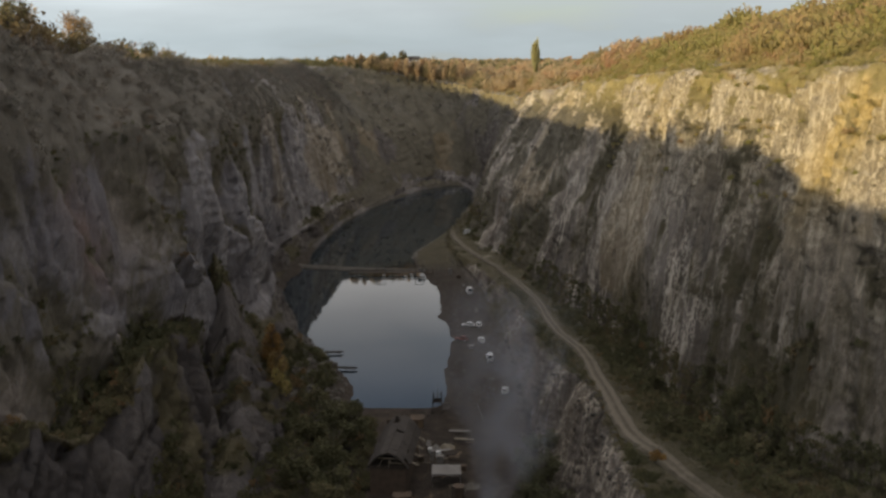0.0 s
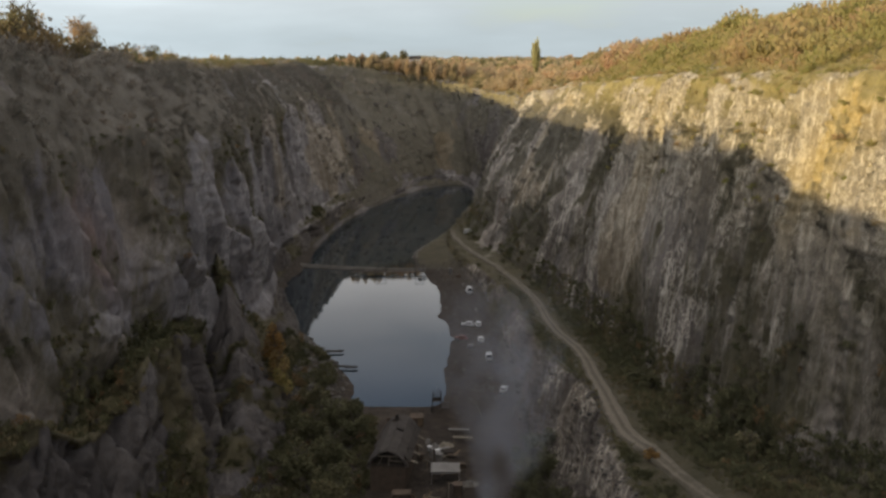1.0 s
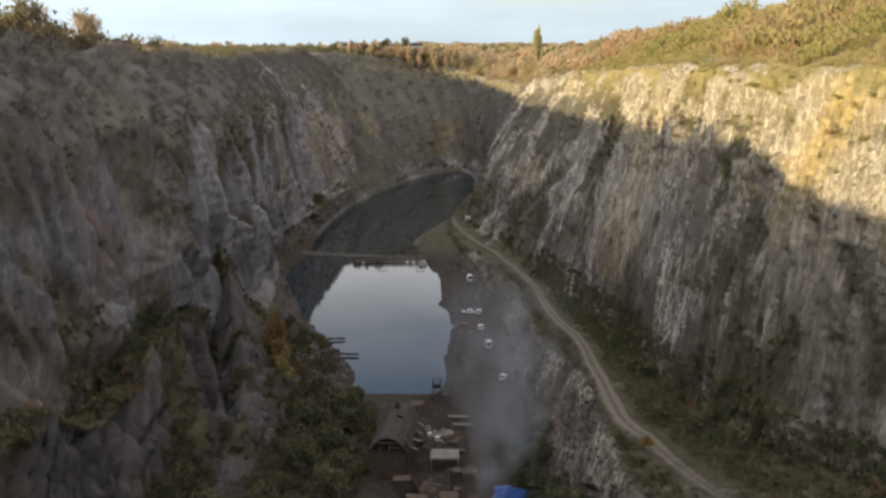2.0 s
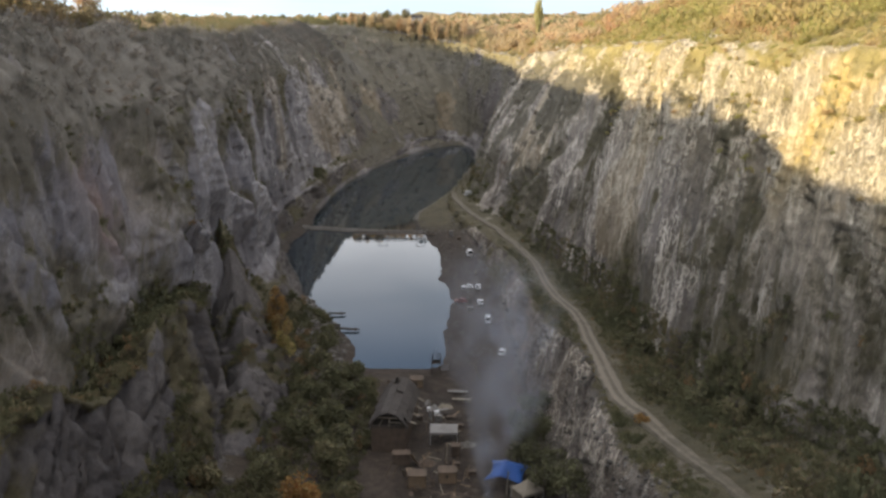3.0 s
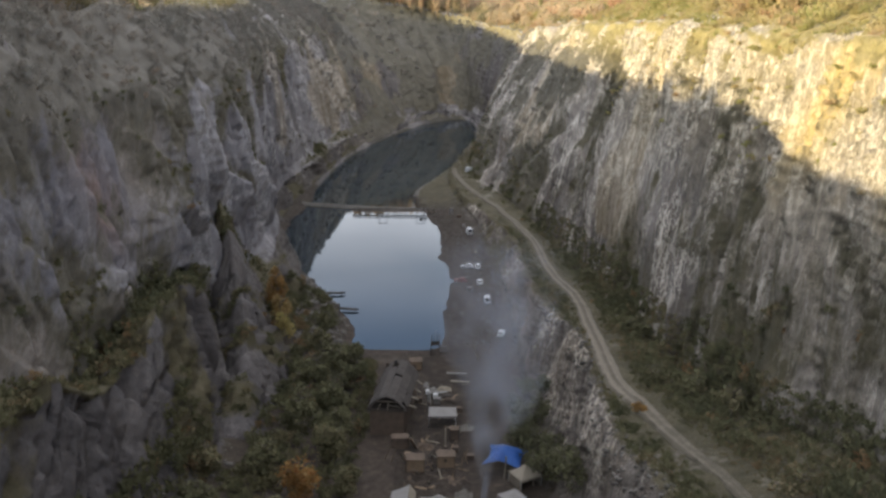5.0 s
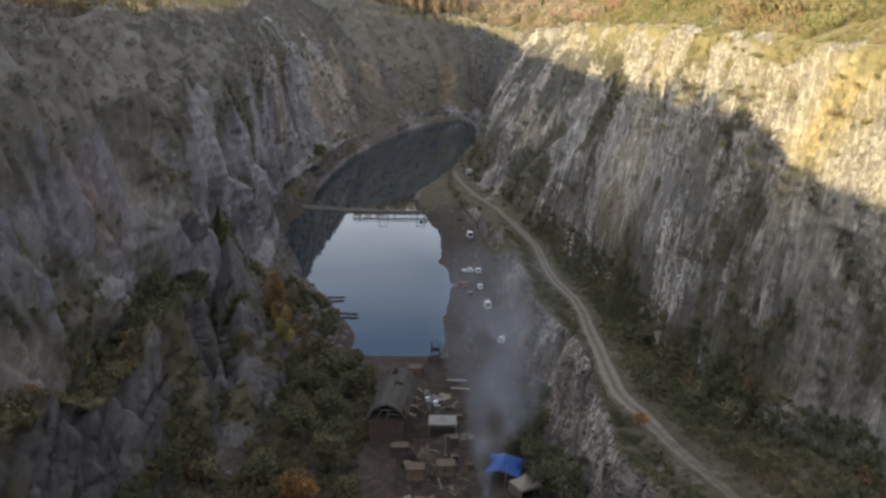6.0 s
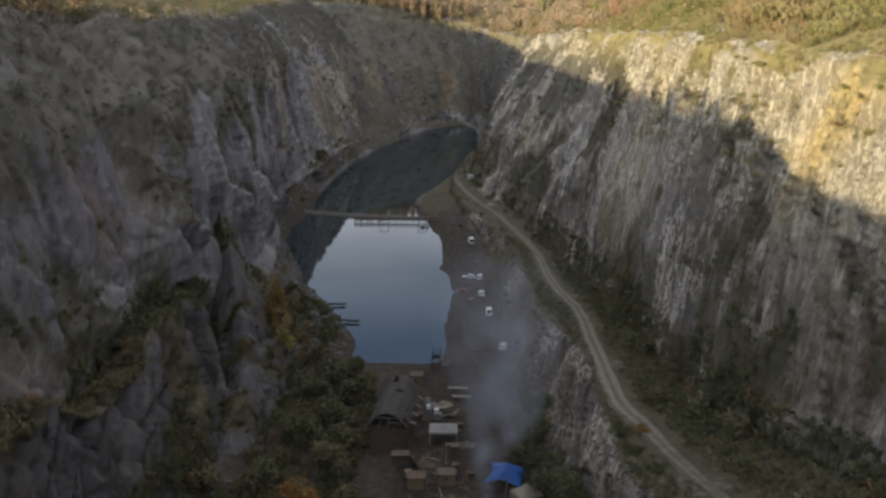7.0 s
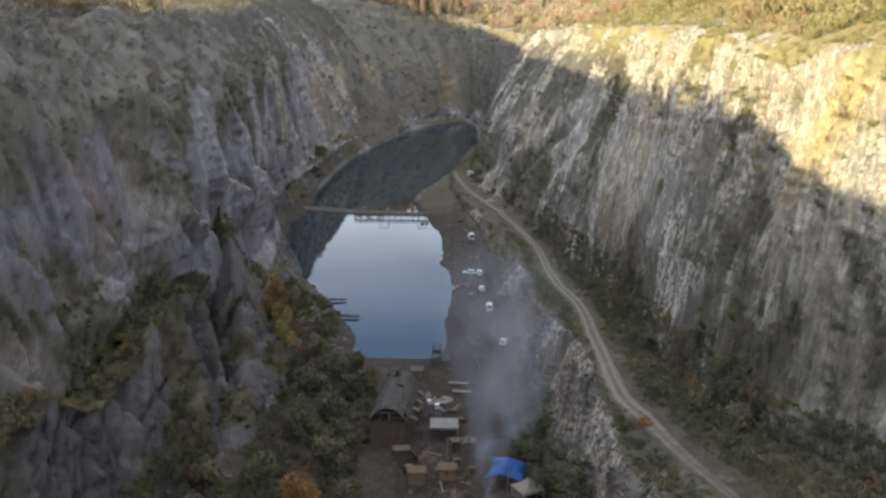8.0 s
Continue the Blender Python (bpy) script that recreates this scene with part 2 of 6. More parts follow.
M_WOODS = foliage("autumn_leaves", [(0.0, (0.05, 0.06, 0.022)), (0.2, (0.10, 0.10, 0.035)), (0.4, (0.37, 0.33, 0.12)), (0.6, (0.39, 0.30, 0.15)), (0.8, (0.28, 0.170, 0.060)), (1.0, (0.25, 0.12, 0.048))])


def track_material():
    """Gravel in the wheel ruts, trodden grass and dirt between and beside them."""
    m, t, b = material("gravel_track", 0.95)
    n = noise_at(t, 0.35, (1, 1, 1), 6, 0.7)
    f = noise_at(t, 3.0, (1, 1, 1), 4)
    w = maths(t, "ADD", attribute(t, "worn"), maths(t, "MULTIPLY", maths(t, "SUBTRACT", n, 0.5), 2.4), True)
    c = mix(t, ramp(t, w, [(0.10, (0, 0, 0)), (0.75, (1, 1, 1))]), (0.080, 0.069, 0.049), (0.150, 0.127, 0.098))
    c = mix(t, 1.0, c, ramp(t, f, [(0.3, (0.6, 0.6, 0.6)), (0.6, (1.1, 1.1, 1.1))]), "MULTIPLY")
    t.links.new(c, b.inputs["Base Color"])
    bump(t, b, f, 0.5, 0.1)
    return m


M_ROAD = track_material()
# leaves of plants that stand in shade: the shade is darkened into their stops
M_SCRUB_SHADED = foliage("shaded_scrub_leaves", [(0.0, (0.090, 0.091, 0.051)), (0.25, (0.132, 0.127, 0.069)), (0.5, (0.166, 0.140, 0.082)), (0.75, (0.198, 0.144, 0.082)), (1.0, (0.23, 0.138, 0.068))], 0.18)
# brush of the hazy west and far slopes; haze's grey lift is in its stops
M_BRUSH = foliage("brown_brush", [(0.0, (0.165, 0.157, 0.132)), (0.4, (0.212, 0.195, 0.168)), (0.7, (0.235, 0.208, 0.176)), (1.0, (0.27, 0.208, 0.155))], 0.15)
# the sunlit hillside's leaves, their stops raised for the sun on them
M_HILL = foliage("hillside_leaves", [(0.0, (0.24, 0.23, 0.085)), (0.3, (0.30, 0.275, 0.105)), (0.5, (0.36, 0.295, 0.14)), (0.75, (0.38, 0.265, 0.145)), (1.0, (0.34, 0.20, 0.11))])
M_FALL = foliage("fallow_leaves", [(0.0, (0.10, 0.10, 0.055)), (0.25, (0.24, 0.21, 0.115)), (0.5, (0.40, 0.318, 0.205)), (0.75, (0.42, 0.30, 0.19)), (1.0, (0.39, 0.24, 0.145))], 0.35)
M_POPLAR = foliage("poplar_leaves", [(0.0, (0.40, 0.39, 0.20)), (1.0, (0.50, 0.46, 0.24))], 0.6)
M_EARTH = plain("bare_earth", (0.100, 0.090, 0.078), 0.95, 0.4, 0.3)

# ---- noise and mesh tools ----
def hash01(ix, iy, iz, seed):
    h = (ix.astype(np.int64) * 374761393 + iy.astype(np.int64) * 668265263 + iz.astype(np.int64) * 2147483647 + seed * 974711) & 0xFFFFFFFF
    h = ((h ^ (h >> 13)) * 1274126177) & 0xFFFFFFFF
    h = ((h ^ (h >> 15)) * 2246822519) & 0xFFFFFFFF
    return ((h ^ (h >> 16)) & 0xFFFFFF) / float(0xFFFFFF)


def vnoise(x, y, z, seed=0):
    """Smooth noise, -1 to 1."""
    x, y, z = np.broadcast_arrays(np.asarray(x, float), np.asarray(y, float), np.asarray(z, float))
    fx, fy, fz = np.floor(x), np.floor(y), np.floor(z)
    tx, ty, tz = x - fx, y - fy, z - fz
    tx, ty, tz = (v * v * v * (v * (v * 6 - 15) + 10) for v in (tx, ty, tz))
    r = 0.0
    for i in (0, 1):
        for j in (0, 1):
            for k in (0, 1):
                w = (tx if i else 1 - tx) * (ty if j else 1 - ty) * (tz if k else 1 - tz)
                r = r + w * hash01(fx + i, fy + j, fz + k, seed)
    return 2 * r - 1


def fbm(x, y, z, octaves=4, seed=0, gain=0.5):
    r, a = 0.0, 1.0
    for o in range(octaves):
        r = r + a * vnoise(x * 2 ** o, y * 2 ** o, z * 2 ** o, seed + o)
        a *= gain
    return r


def slabs(x, y, seed=0):
    """Cells on a sheet: each a tilted facet of its own height; also the distance to the cell's edge."""
    fx, fy = np.floor(x), np.floor(y)
    best, second, val = np.full(x.shape, 9.0), np.full(x.shape, 9.0), np.zeros(x.shape)
    zero = np.zeros(x.shape)
    for i in (-1, 0, 1):
        for j in (-1, 0, 1):
            cx, cy = fx + i, fy + j
            px, py = cx + hash01(cx, cy, zero, seed), cy + hash01(cx, cy, zero, seed + 1)
            d = np.hypot(x - px, y - py)
            v = 2 * hash01(cx, cy, zero, seed + 2) - 1 + (x - px) * (2 * hash01(cx, cy, zero, seed + 3) - 1) * 1.4 + (y - py) * (2 * hash01(cx, cy, zero, seed + 4) - 1) * 0.6
            near = d < best
            second = np.where(near, best, np.minimum(second, d))
            val = np.where(near, v, val)
            best = np.where(near, d, best)
    return val, second - best


def fill_mesh(name, verts, faces, smooth=False, **masks):
    """A mesh from arrays; faces is one array of quads (or triangles)."""
    me = bpy.data.meshes.new(name)
    k = faces.shape[1]
    me.vertices.add(len(verts))
    me.vertices.foreach_set("co", np.ascontiguousarray(verts, dtype=np.float32).ravel())
    me.loops.add(len(faces) * k)
    me.loops.foreach_set("vertex_index", np.ascontiguousarray(faces, dtype=np.int32).ravel())
    me.polygons.add(len(faces))
    me.polygons.foreach_set("loop_start", np.arange(0, len(faces) * k, k, dtype=np.int32))
    for key, values in masks.items():
        at = me.attributes.new(key, "FLOAT", "POINT")
        at.data.foreach_set("value", np.ascontiguousarray(values, dtype=np.float32).ravel())
    me.update(calc_edges=True)
    if smooth:
        me.polygons.foreach_set("use_smooth", np.ones(len(faces), dtype=bool))
    return me


# ---- the quarry: one ground sheet ----
# Stations run up the east side, round the far end and back down the west side. Each line: x, y, z.
SHORE = [(6, -120, 2), (6, 40, 2), (6, 95, 2), (6, 120, 1.8), (6, 148, 1.6), (5, 185, 1.4), (2.0, 223, 0.7), (2.2, 265, 0.0), (0.3, 310, 0), (-3.5, 355, 0),
         (-15, 405, 0), (-3, 455, 0), (15, 528, 0), (20, 618, 0), (11, 655, 0), (-14, 629, 0), (-36, 572, 0), (-52, 508, 0), (-58.5, 448, 0), (-61, 385, 0),
         (-61, 330, 0), (-46.5, 290, 0), (-27.5, 250, 0.1), (-25.5, 223, 0.7), (-23, 176, 1.6), (-23, 150, 1.8), (-23, 120, 2), (-23, 90, 2), (-23, 40, 2), (-23, -120, 2)]
FOOT = [(26, -120, 3), (26, 40, 3), (24, 95, 3), (23, 120, 2.6), (22, 148, 2.2), (20.5, 185, 1.8), (20, 213, 1.6), (20, 262, 1.6), (17, 310, 1.6), (13, 355, 1.4),
        (5, 405, 1.2), (2, 455, 1.0), (16, 530, 2.2), (21, 620, 2.2), (11.5, 658, 2.4), (-14.5, 633, 2.6), (-37, 575, 2.4), (-52.8, 510, 2.4), (-59.5, 448, 2.2), (-65, 385, 2.5),
        (-63, 330, 1), (-48.5, 290, 1), (-41, 250, 5), (-44, 203, 4), (-45, 180, 6), (-43, 151, 6), (-43, 120, 7), (-46, 90, 8), (-37, 40, 6), (-36, -120, 6)]
BENCH = [(33, -120, 40), (33, 40, 36), (31.5, 97, 31), (28.6, 120, 27), (29.6, 149, 24), (31.0, 185, 20), (28.5, 213, 15.5), (26, 262, 10), (25, 310, 7.4), (16.5, 356, 4.4),
         (7, 405, 2.6), (4.5, 455, 1.8), (19, 530, 4), (23.5, 622, 5), (13, 664, 5), (-16, 641, 6), (-40, 581, 5), (-56, 515, 8), (-63, 449, 8), (-69, 385, 9),
         (-65, 330, 10), (-55, 290, 15), (-50, 248, 13), (-55, 200, 13), (-50.5, 177, 33), (-49, 153, 38), (-47.6, 119, 37.5), (-51, 101, 43), (-45, 40, 40), (-45, -120, 40)]
WALL = [(55, -120, 44), (55, 40, 40), (54.6, 95, 36), (51, 116, 32), (47.2, 145, 26), (45.6, 182, 20), (47.0, 238, 13.4), (44, 268, 10.5), (39.5, 302, 8), (31.5, 353, 6),
        (23, 405, 4), (14, 455, 3), (21, 530, 8), (25, 624, 9), (14, 668, 9), (-17, 646, 11), (-42, 586, 10), (-60, 518, 12), (-67.5, 450, 12), (-70, 385, 13),
        (-66, 330, 13), (-57.5, 290, 21), (-55, 247, 18), (-58, 201, 20), (-57.5, 178, 35), (-57.5, 155, 33), (-57, 127, 31.5), (-60, 99, 40), (-57, 40, 38), (-57, -120, 40)]
RIM = [(68, -120, 86), (68, 40, 86), (66.5, 95, 85.5), (65.5, 120, 85.5), (63.5, 148, 84.5), (62.5, 188, 83.8), (62.3, 230, 83), (62.2, 265, 81.6), (62, 308, 80), (62, 360, 77.6),
       (60, 410, 76), (57, 455, 74), (52, 530, 68), (44, 615, 63), (12, 722, 68), (-40, 735, 78), (-90, 690, 82), (-100, 570, 82), (-97, 455, 82), (-84, 388, 82),
       (-76, 330, 83), (-73, 290, 84), (-71, 250, 85), (-69, 203, 86), (-68.5, 177, 87.5), (-68, 152, 89.5), (-68, 122, 90.5), (-68, 92, 90), (-68, 40, 86), (-68, -120, 86)]
AWAY = [-60, -25, -12, -8, -4, 0, 3, 6, 9, 13, 18, 24, 33, 45, 74, 98, 125, 148, 160, 166, 170, 173, 176, 179, 180.5, 182, 186, 192, 205, 240]
# the last four rises lie out of view and set the east wall's shadow edge
RISE = [12, 13, 13, 13, 13, 13.5, 15, 16, 16, 17.5, 17, 16.5, 17, 12, 4, 2, 1, 1, 1, 1, 0.6, 0.4, 0.3, 0.3, 0.3, 1.2, 5, 7.5, 8, 8]
STEP = [12, 4, 0.9, 0.62, 0.62, 0.62, 0.7, 0.8, 0.95, 1.2, 1.4, 1.8, 2.0, 2.0, 2.0, 2.0, 2.0, 2.0, 1.6, 1.3, 1.1, 0.9, 0.8, 0.7, 0.62, 0.62, 0.62, 0.8, 6]

# fins of the west wall: reach, width of the near and the far side, and the crest as (height, y) upward
FINS = [(4.0, 30, 3, [(36, 120), (39, 122), (49, 121), (56, 119), (62, 116), (70, 114)]),
        (3.0, 16, 5, [(43, 145), (47, 150), (51, 149), (61, 139), (74, 133), (79, 127)]),
        (6.0, 17, 5, [(26, 177), (36, 179), (41, 179), (47, 176), (57, 182), (63, 182), (70, 179), (74, 176), (78, 183), (83, 189)]),
        (3.0, 10, 4, [(60, 197), (68, 200), (75, 218), (80, 219)]),
        (4.0, 11, 4, [(25, 212), (30, 214), (37, 211), (45, 197), (51, 192), (57, 188)]),
        (3.5, 22, 5, [(39, 245), (48, 227), (54, 226), (64, 231), (79, 262)]),
        (3.5, 18, 5, [(20, 288), (27, 279), (36, 267), (44, 262), (52, 262)]),
        (1.2, 34, 6, [(37, 418), (49, 420), (67, 433)]),
        (1.0, 40, 8, [(6, 507), (12, 545), (40, 560)])]

# overgrown clefts that climb across the east wall's far stretch: depth, width, and the line as (height, y) upward
CLEFTS = [(4.0, 6.0, [(16, 348), (23, 340), (36, 326), (46, 313), (56, 305), (64, 300)]),
          (3.5, 5.0, [(14, 384), (20, 375), (27, 367), (39, 348), (47, 335), (54, 328)]),
          (2.5, 5.0, [(12, 425), (25, 410), (40, 396), (55, 380)])]


def curve_through(points, at):
    """Smooth curve through the stations, at the given station numbers."""
    p = np.asarray(points, float)
    if p.ndim == 1:
        p = p[:, None]
    n = len(p)
    i = np.clip(np.floor(at).astype(int), 0, n - 2)
    f = (at - i)[:, None]
    a, b, c, d = p[np.clip(i - 1, 0, n - 1)], p[i], p[i + 1], p[np.clip(i + 2, 0, n - 1)]
    return 0.5 * (2 * b + (c - a) * f + (2 * a - 5 * b + 4 * c - d) * f ** 2 + (3 * b - a - 3 * c + d) * f ** 3)


def ground_sheet():
    stations = []
    rim = np.asarray(RIM, float)
    for i in range(len(RIM) - 1):
        length = np.hypot(*(rim[i + 1] - rim[i])[:2])
        n = max(2, int(length / STEP[i]))
        stations.append(i + np.arange(n) / n)
    u = np.concatenate(stations + [np.array([len(RIM) - 1.0])])
    shore, foot, bench, wall, top = (curve_through(r, u) for r in (SHORE, FOOT, BENCH, WALL, RIM))
    uneven_shore = np.interp(shore[:, 1], [224, 236, 400, 430], [0, 1, 1, 0])
    shore[:, 0] += uneven_shore * (1.2 * fbm(shore[:, 1] * 0.055, u * 0 + 3, u * 0, 3, 23) + 0.6 * vnoise(shore[:, 1] * 0.3, u * 0, u * 0 + 4, 24))
    teeth = np.clip((u - 23.3) / 0.5, 0, 1)
    bench[:, 2] += teeth * (1.5 * slabs(bench[:, 1] * 0.12, u * 0, 25)[0] + 0.8 * slabs(bench[:, 1] * 0.35, u * 0, 26)[0])
    away = np.radians(curve_through(AWAY, u)[:, 0])
    rise = curve_through(RISE, u)[:, 0]
    west = np.clip((u - 15.5) / 2, 0, 1)
    side = np.stack([np.cos(away), np.sin(away), 0 * away], 1)
    up = np.array([0, 0, 1.0])
    spine = shore.copy()
    spine[:, 0] = np.where(west > 0.5, -8.5, -11.5)
    spine[:, 1] = np.clip(shore[:, 1], -300, 600)
    deepen = np.clip((spine[:, 1] - 222) / 6, 0, 1)
    spine[:, 2] = shore[:, 2] * (1 - deepen) - 5 * deepen
    hill = top + side * 38 + up * rise[:, None]
    far1 = top + side * 140 + up * (rise * 1.5)[:, None]
    far2 = top + side * 800
    east = np.clip(1 - np.abs(u - 5) / 9, 0, 1)
    far2[:, 2] = 75 + 17 * east
    far3 = top + side * 3400
    far3[:, 2] = 82 + 15 * fbm(np.cos(away) * 3, np.sin(away) * 3, 0 * away, 3, 40)
    rings = [spine, shore, foot, bench, wall, top, hill, far1, far2, far3]
    rows = [4, 16, 60, 22, 112, 26, 14, 12, 8]
    pts, zone = [], []
    for k, n in enumerate(rows):
        f = np.arange(n) / n
        a, b = rings[k], rings[k + 1]
        for v in f:
            p = a + (b - a) * v
            if k == 4:      # the high walls: steep below, laid back at the top, more so in the west
                back_w, back_e = np.interp(v, [0, 0.72, 0.86, 1], [0, 0.32, 0.55, 1]), np.interp(v, [0, 0.4, 0.78, 1], [0, 0.30, 0.72, 1])
                s = back_w * west + back_e * (1 - west)
                p[:, :2] = a[:, :2] + (b - a)[:, :2] * s[:, None]
            if k == 2:
                s = np.interp(v, [0, 0.25, 0.85, 1], [0, 0.38, 0.85, 1])
                p[:, :2] = a[:, :2] + (b - a)[:, :2] * s
            pts.append(p)
            zone.append(k + v)
    pts.append(rings[-1])
    zone.append(len(rows))
    g = np.stack(pts, 1)                       # station, row, xyz
    zone = np.asarray(zone)[None, :] + 0 * g[..., 0]
    run = np.concatenate([[0], np.cumsum(np.hypot(*np.diff(top[:, :2], axis=0).T))])[:, None] + 0 * zone
    du, dv = np.gradient(g, axis=0), np.gradient(g, axis=1)
    for _ in range(6):
        dv[:, 1:-1] = (dv[:, :-2] + 2 * dv[:, 1:-1] + dv[:, 2:]) / 4
    nrm = np.cross(du, dv)
    nrm /= np.linalg.norm(nrm, axis=2, keepdims=True) + 1e-9
    nrm *= np.where((nrm * (np.stack([-np.cos(away), -np.sin(away), 0 * away + 0.6], 1))[:, None, :]).sum(2, keepdims=True) < 0, -1, 1)
    x, y, z = g[..., 0], g[..., 1], g[..., 2]
    W = west[:, None] + 0 * z
    sway = 0.16 + 0.16 * vnoise(run * 0.016, z * 0.012, 3 + 0 * z, 3)
    lean = run - 0.38 * z * (1 - W) - sway * z * W
    cliff = np.interp(zone, [1.9, 2.15, 2.92, 3.06, 3.75, 4.12, 4.95, 5.12], [0, 1, 1, 0.15, 0.15, 1, 1, 0.15])
    narrow = np.clip(1 - (np.hypot(*(wall - bench)[:, :2].T) - 3) / 5, 0, 1)[:, None] * (zone > 2.5) * (zone < 4.5)
    cliff = np.maximum(cliff, 0.8 * narrow)
    # large buttresses and gullies, ribs, slabs, blocks
    b1 = fbm(lean * 0.022, z * 0.010, W * 3, 3, 1)
    b2 = 1 - 2 * np.abs(vnoise(lean * 0.075, z * 0.012, 2 + W * 5, 7))
    b3 = 1 - 2 * np.abs(vnoise(lean * 0.19, z * 0.016, 5 + W * 5, 9))
    b4 = 1 - 2 * np.abs(vnoise(lean * 0.47, z * 0.028, 8 + W * 5, 13))
    s1, e1 = slabs(lean * 0.13 + 0.4 * b1, z * 0.035 + 0.25 * lean * 0.1, 11)
    s2, e2 = slabs(lean * 0.42 + 0.3 * b1, z * 0.07 + lean * 0.05, 21)
    s3, _ = slabs(lean * 0.95 + 3, z * 0.16 + lean * 0.1, 31)
    f1 = fbm(x * 0.5, y * 0.5, z * 0.22, 3, 51)
    shelf = slabs(lean * 0.05, z * 0.16, 91)[0]
    upper_e = np.clip((z - 52) / 14, 0, 1)
    out_east = 2.0 * b1 + 1.0 * b2 + 0.65 * b3 + 0.22 * b4 + 0.8 * s1 + 0.4 * s2 + 0.12 * s3 - 0.3 * np.exp(-e2 * 9) + 0.15 * f1 + upper_e * (0.8 * shelf + 0.7 * s3 + 0.5 * s2)
    # the west wall's fins: each climbs gently to a crest line and breaks off on its far side
    fray = 1.3 * vnoise(z * 0.09, y * 0.02, 3 + 0 * z, 83) + 0.3 * vnoise(z * 0.4, y * 0.05, 5 + 0 * z, 84)
    big, gap = 0 * z, 0 * z
    for reach, near, far, crest in FINS:
        hs, ys = zip(*crest)
        s = y + fray - np.interp(z, hs, ys)
        hold = np.interp(z, [hs[0] - 9, hs[0] - 2, hs[-1] + 2, hs[-1] + 12], [0, 1, 1, 0])
        big = np.maximum(big, hold * reach * np.where(s < 0, np.clip(1 + s / near, 0, 1), np.clip(1 - s / far, 0, 1)))
        gap = np.maximum(gap, hold * np.interp(s, [0, 0.5 * far, far + 4, far + 13], [0, 1, 0.9, 0]))
    out_west = 0.8 * b1 + 0.35 * b2 + 0.2 * b3 + 0.1 * b4 + 0.7 * s1 + 0.45 * s2 + 0.22 * s3 - 0.4 * np.exp(-e1 * 7) + 0.18 * f1
    def faceted(v, step):
        # plane faces with steep risers between them
        k = np.floor(v / step)
        f = v / step - k
        f = np.clip((f - 0.5) * 3.2 + 0.5, 0, 1)
        return step * (k + f * f * (3 - 2 * f))
    out_west = 0.65 * out_west + 0.35 * faceted(out_west, 1.7)
    out_east = 0.45 * out_east + 0.55 * faceted(out_east, 1.3)
    cleft = 0 * z
    for depth, wide, line in CLEFTS:
        hs, ys = zip(*line)
        s = y + fray - np.interp(z, hs, ys)
        cut = np.interp(z, [hs[0] - 6, hs[0], hs[-1], hs[-1] + 8], [0, 1, 1, 0]) * np.where(s < 0, np.exp(-(s / wide) ** 2), np.exp(-(s / (2.2 * wide)) ** 2))
        out_east = out_east - 0.6 * depth * cut
        cleft = np.maximum(cleft, cut)
    out_east = out_east + 0.25 * slabs(lean * 0.55, z * 0.05, 68)[0] + 0.12 * slabs(lean * 1.2, z * 0.12, 69)[0]
    over = z - np.interp(y, [138, 147, 152, 159, 170, 184], [86.5, 84, 82, 79, 76, 71.5])
    shelf_at = np.exp(-((y - 158) / 15) ** 4)
    out_east = out_east + shelf_at * np.where(over < 0, 2.6 * np.exp(over / 5), -1.2 * np.exp(-over / 3))
    # broken blocks with plane faces, over the west side
    crisp = W * (0.75 * slabs(run * 0.50 - 0.10 * z, z * 0.11, 61)[0] + 0.40 * slabs(run * 1.15 - 0.22 * z, z * 0.26, 62)[0])
    out_west = out_west * (1 - 0.5 * np.clip((z - 60) / 14, 0, 1) * np.clip((300 - y) / 60, 0, 1))
    out_west = out_west + big + 0.24 * crisp + 0.9 * slabs(run * 0.065 - 0.016 * z, z * 0.021, 63)[0] + 0.6 * slabs(run * 0.17 - 0.04 * z, z * 0.05, 64)[0]
    # sharp joints cut into the faces
    warp = run + 0.10 * z * W - 0.38 * z * (1 - W) + 2.5 * vnoise(run * 0.05, z * 0.06, 1 + 0 * z, 33)
    j1 = np.exp(-(vnoise(warp * 0.11, z * 0.018, 2 + W * 4, 34) / 0.055) ** 2)
    j2 = np.exp(-(vnoise(warp * 0.30, z * 0.05, 6 + W * 4, 35) / 0.075) ** 2)
    j3 = np.exp(-(vnoise(warp * 0.12, z * 0.17, 9 + W * 4, 36) / 0.045) ** 2)
    joints = 1.0 * j1 + 0.45 * j2 + 0.2 * j3
    low = np.clip((3.2 - zone) * 4, 0, 1)
    rough_low = 1.6 * b3 + 1.1 * b4 + 0.8 * s1 + 0.45 * s2 + 0.28 * s3 + 0.15 * f1 + 1.2 * b1
    rough_low = 0.25 * rough_low + 0.75 * faceted(rough_low, 1.25)
    # leaning slabs with plane faces and open joints, on the west side
    tip = run + 0.34 * z
    l1, g1 = slabs(tip * 0.11, z * 0.05 - run * 0.02, 65)
    l2, g2 = slabs(tip * 0.30 + 0.2 * b1, z * 0.09, 66)
    l3, g3 = slabs(tip * 0.75, z * 0.22 + run * 0.05, 67)
    leaning = 1.5 * l1 + 0.95 * l2 + 0.42 * l3 - 1.9 * np.exp(-g1 * 8) - 1.0 * np.exp(-g2 * 7) - 0.35 * np.exp(-g3 * 6) + 0.5 * b1 + 0.12 * f1
    rough_low = rough_low * (1 - W) + leaning * W
    d = ((out_east * (1 - W) + out_west * W) * (1 - low) + rough_low * low - joints * (0.55 + 0.15 * W)) * cliff
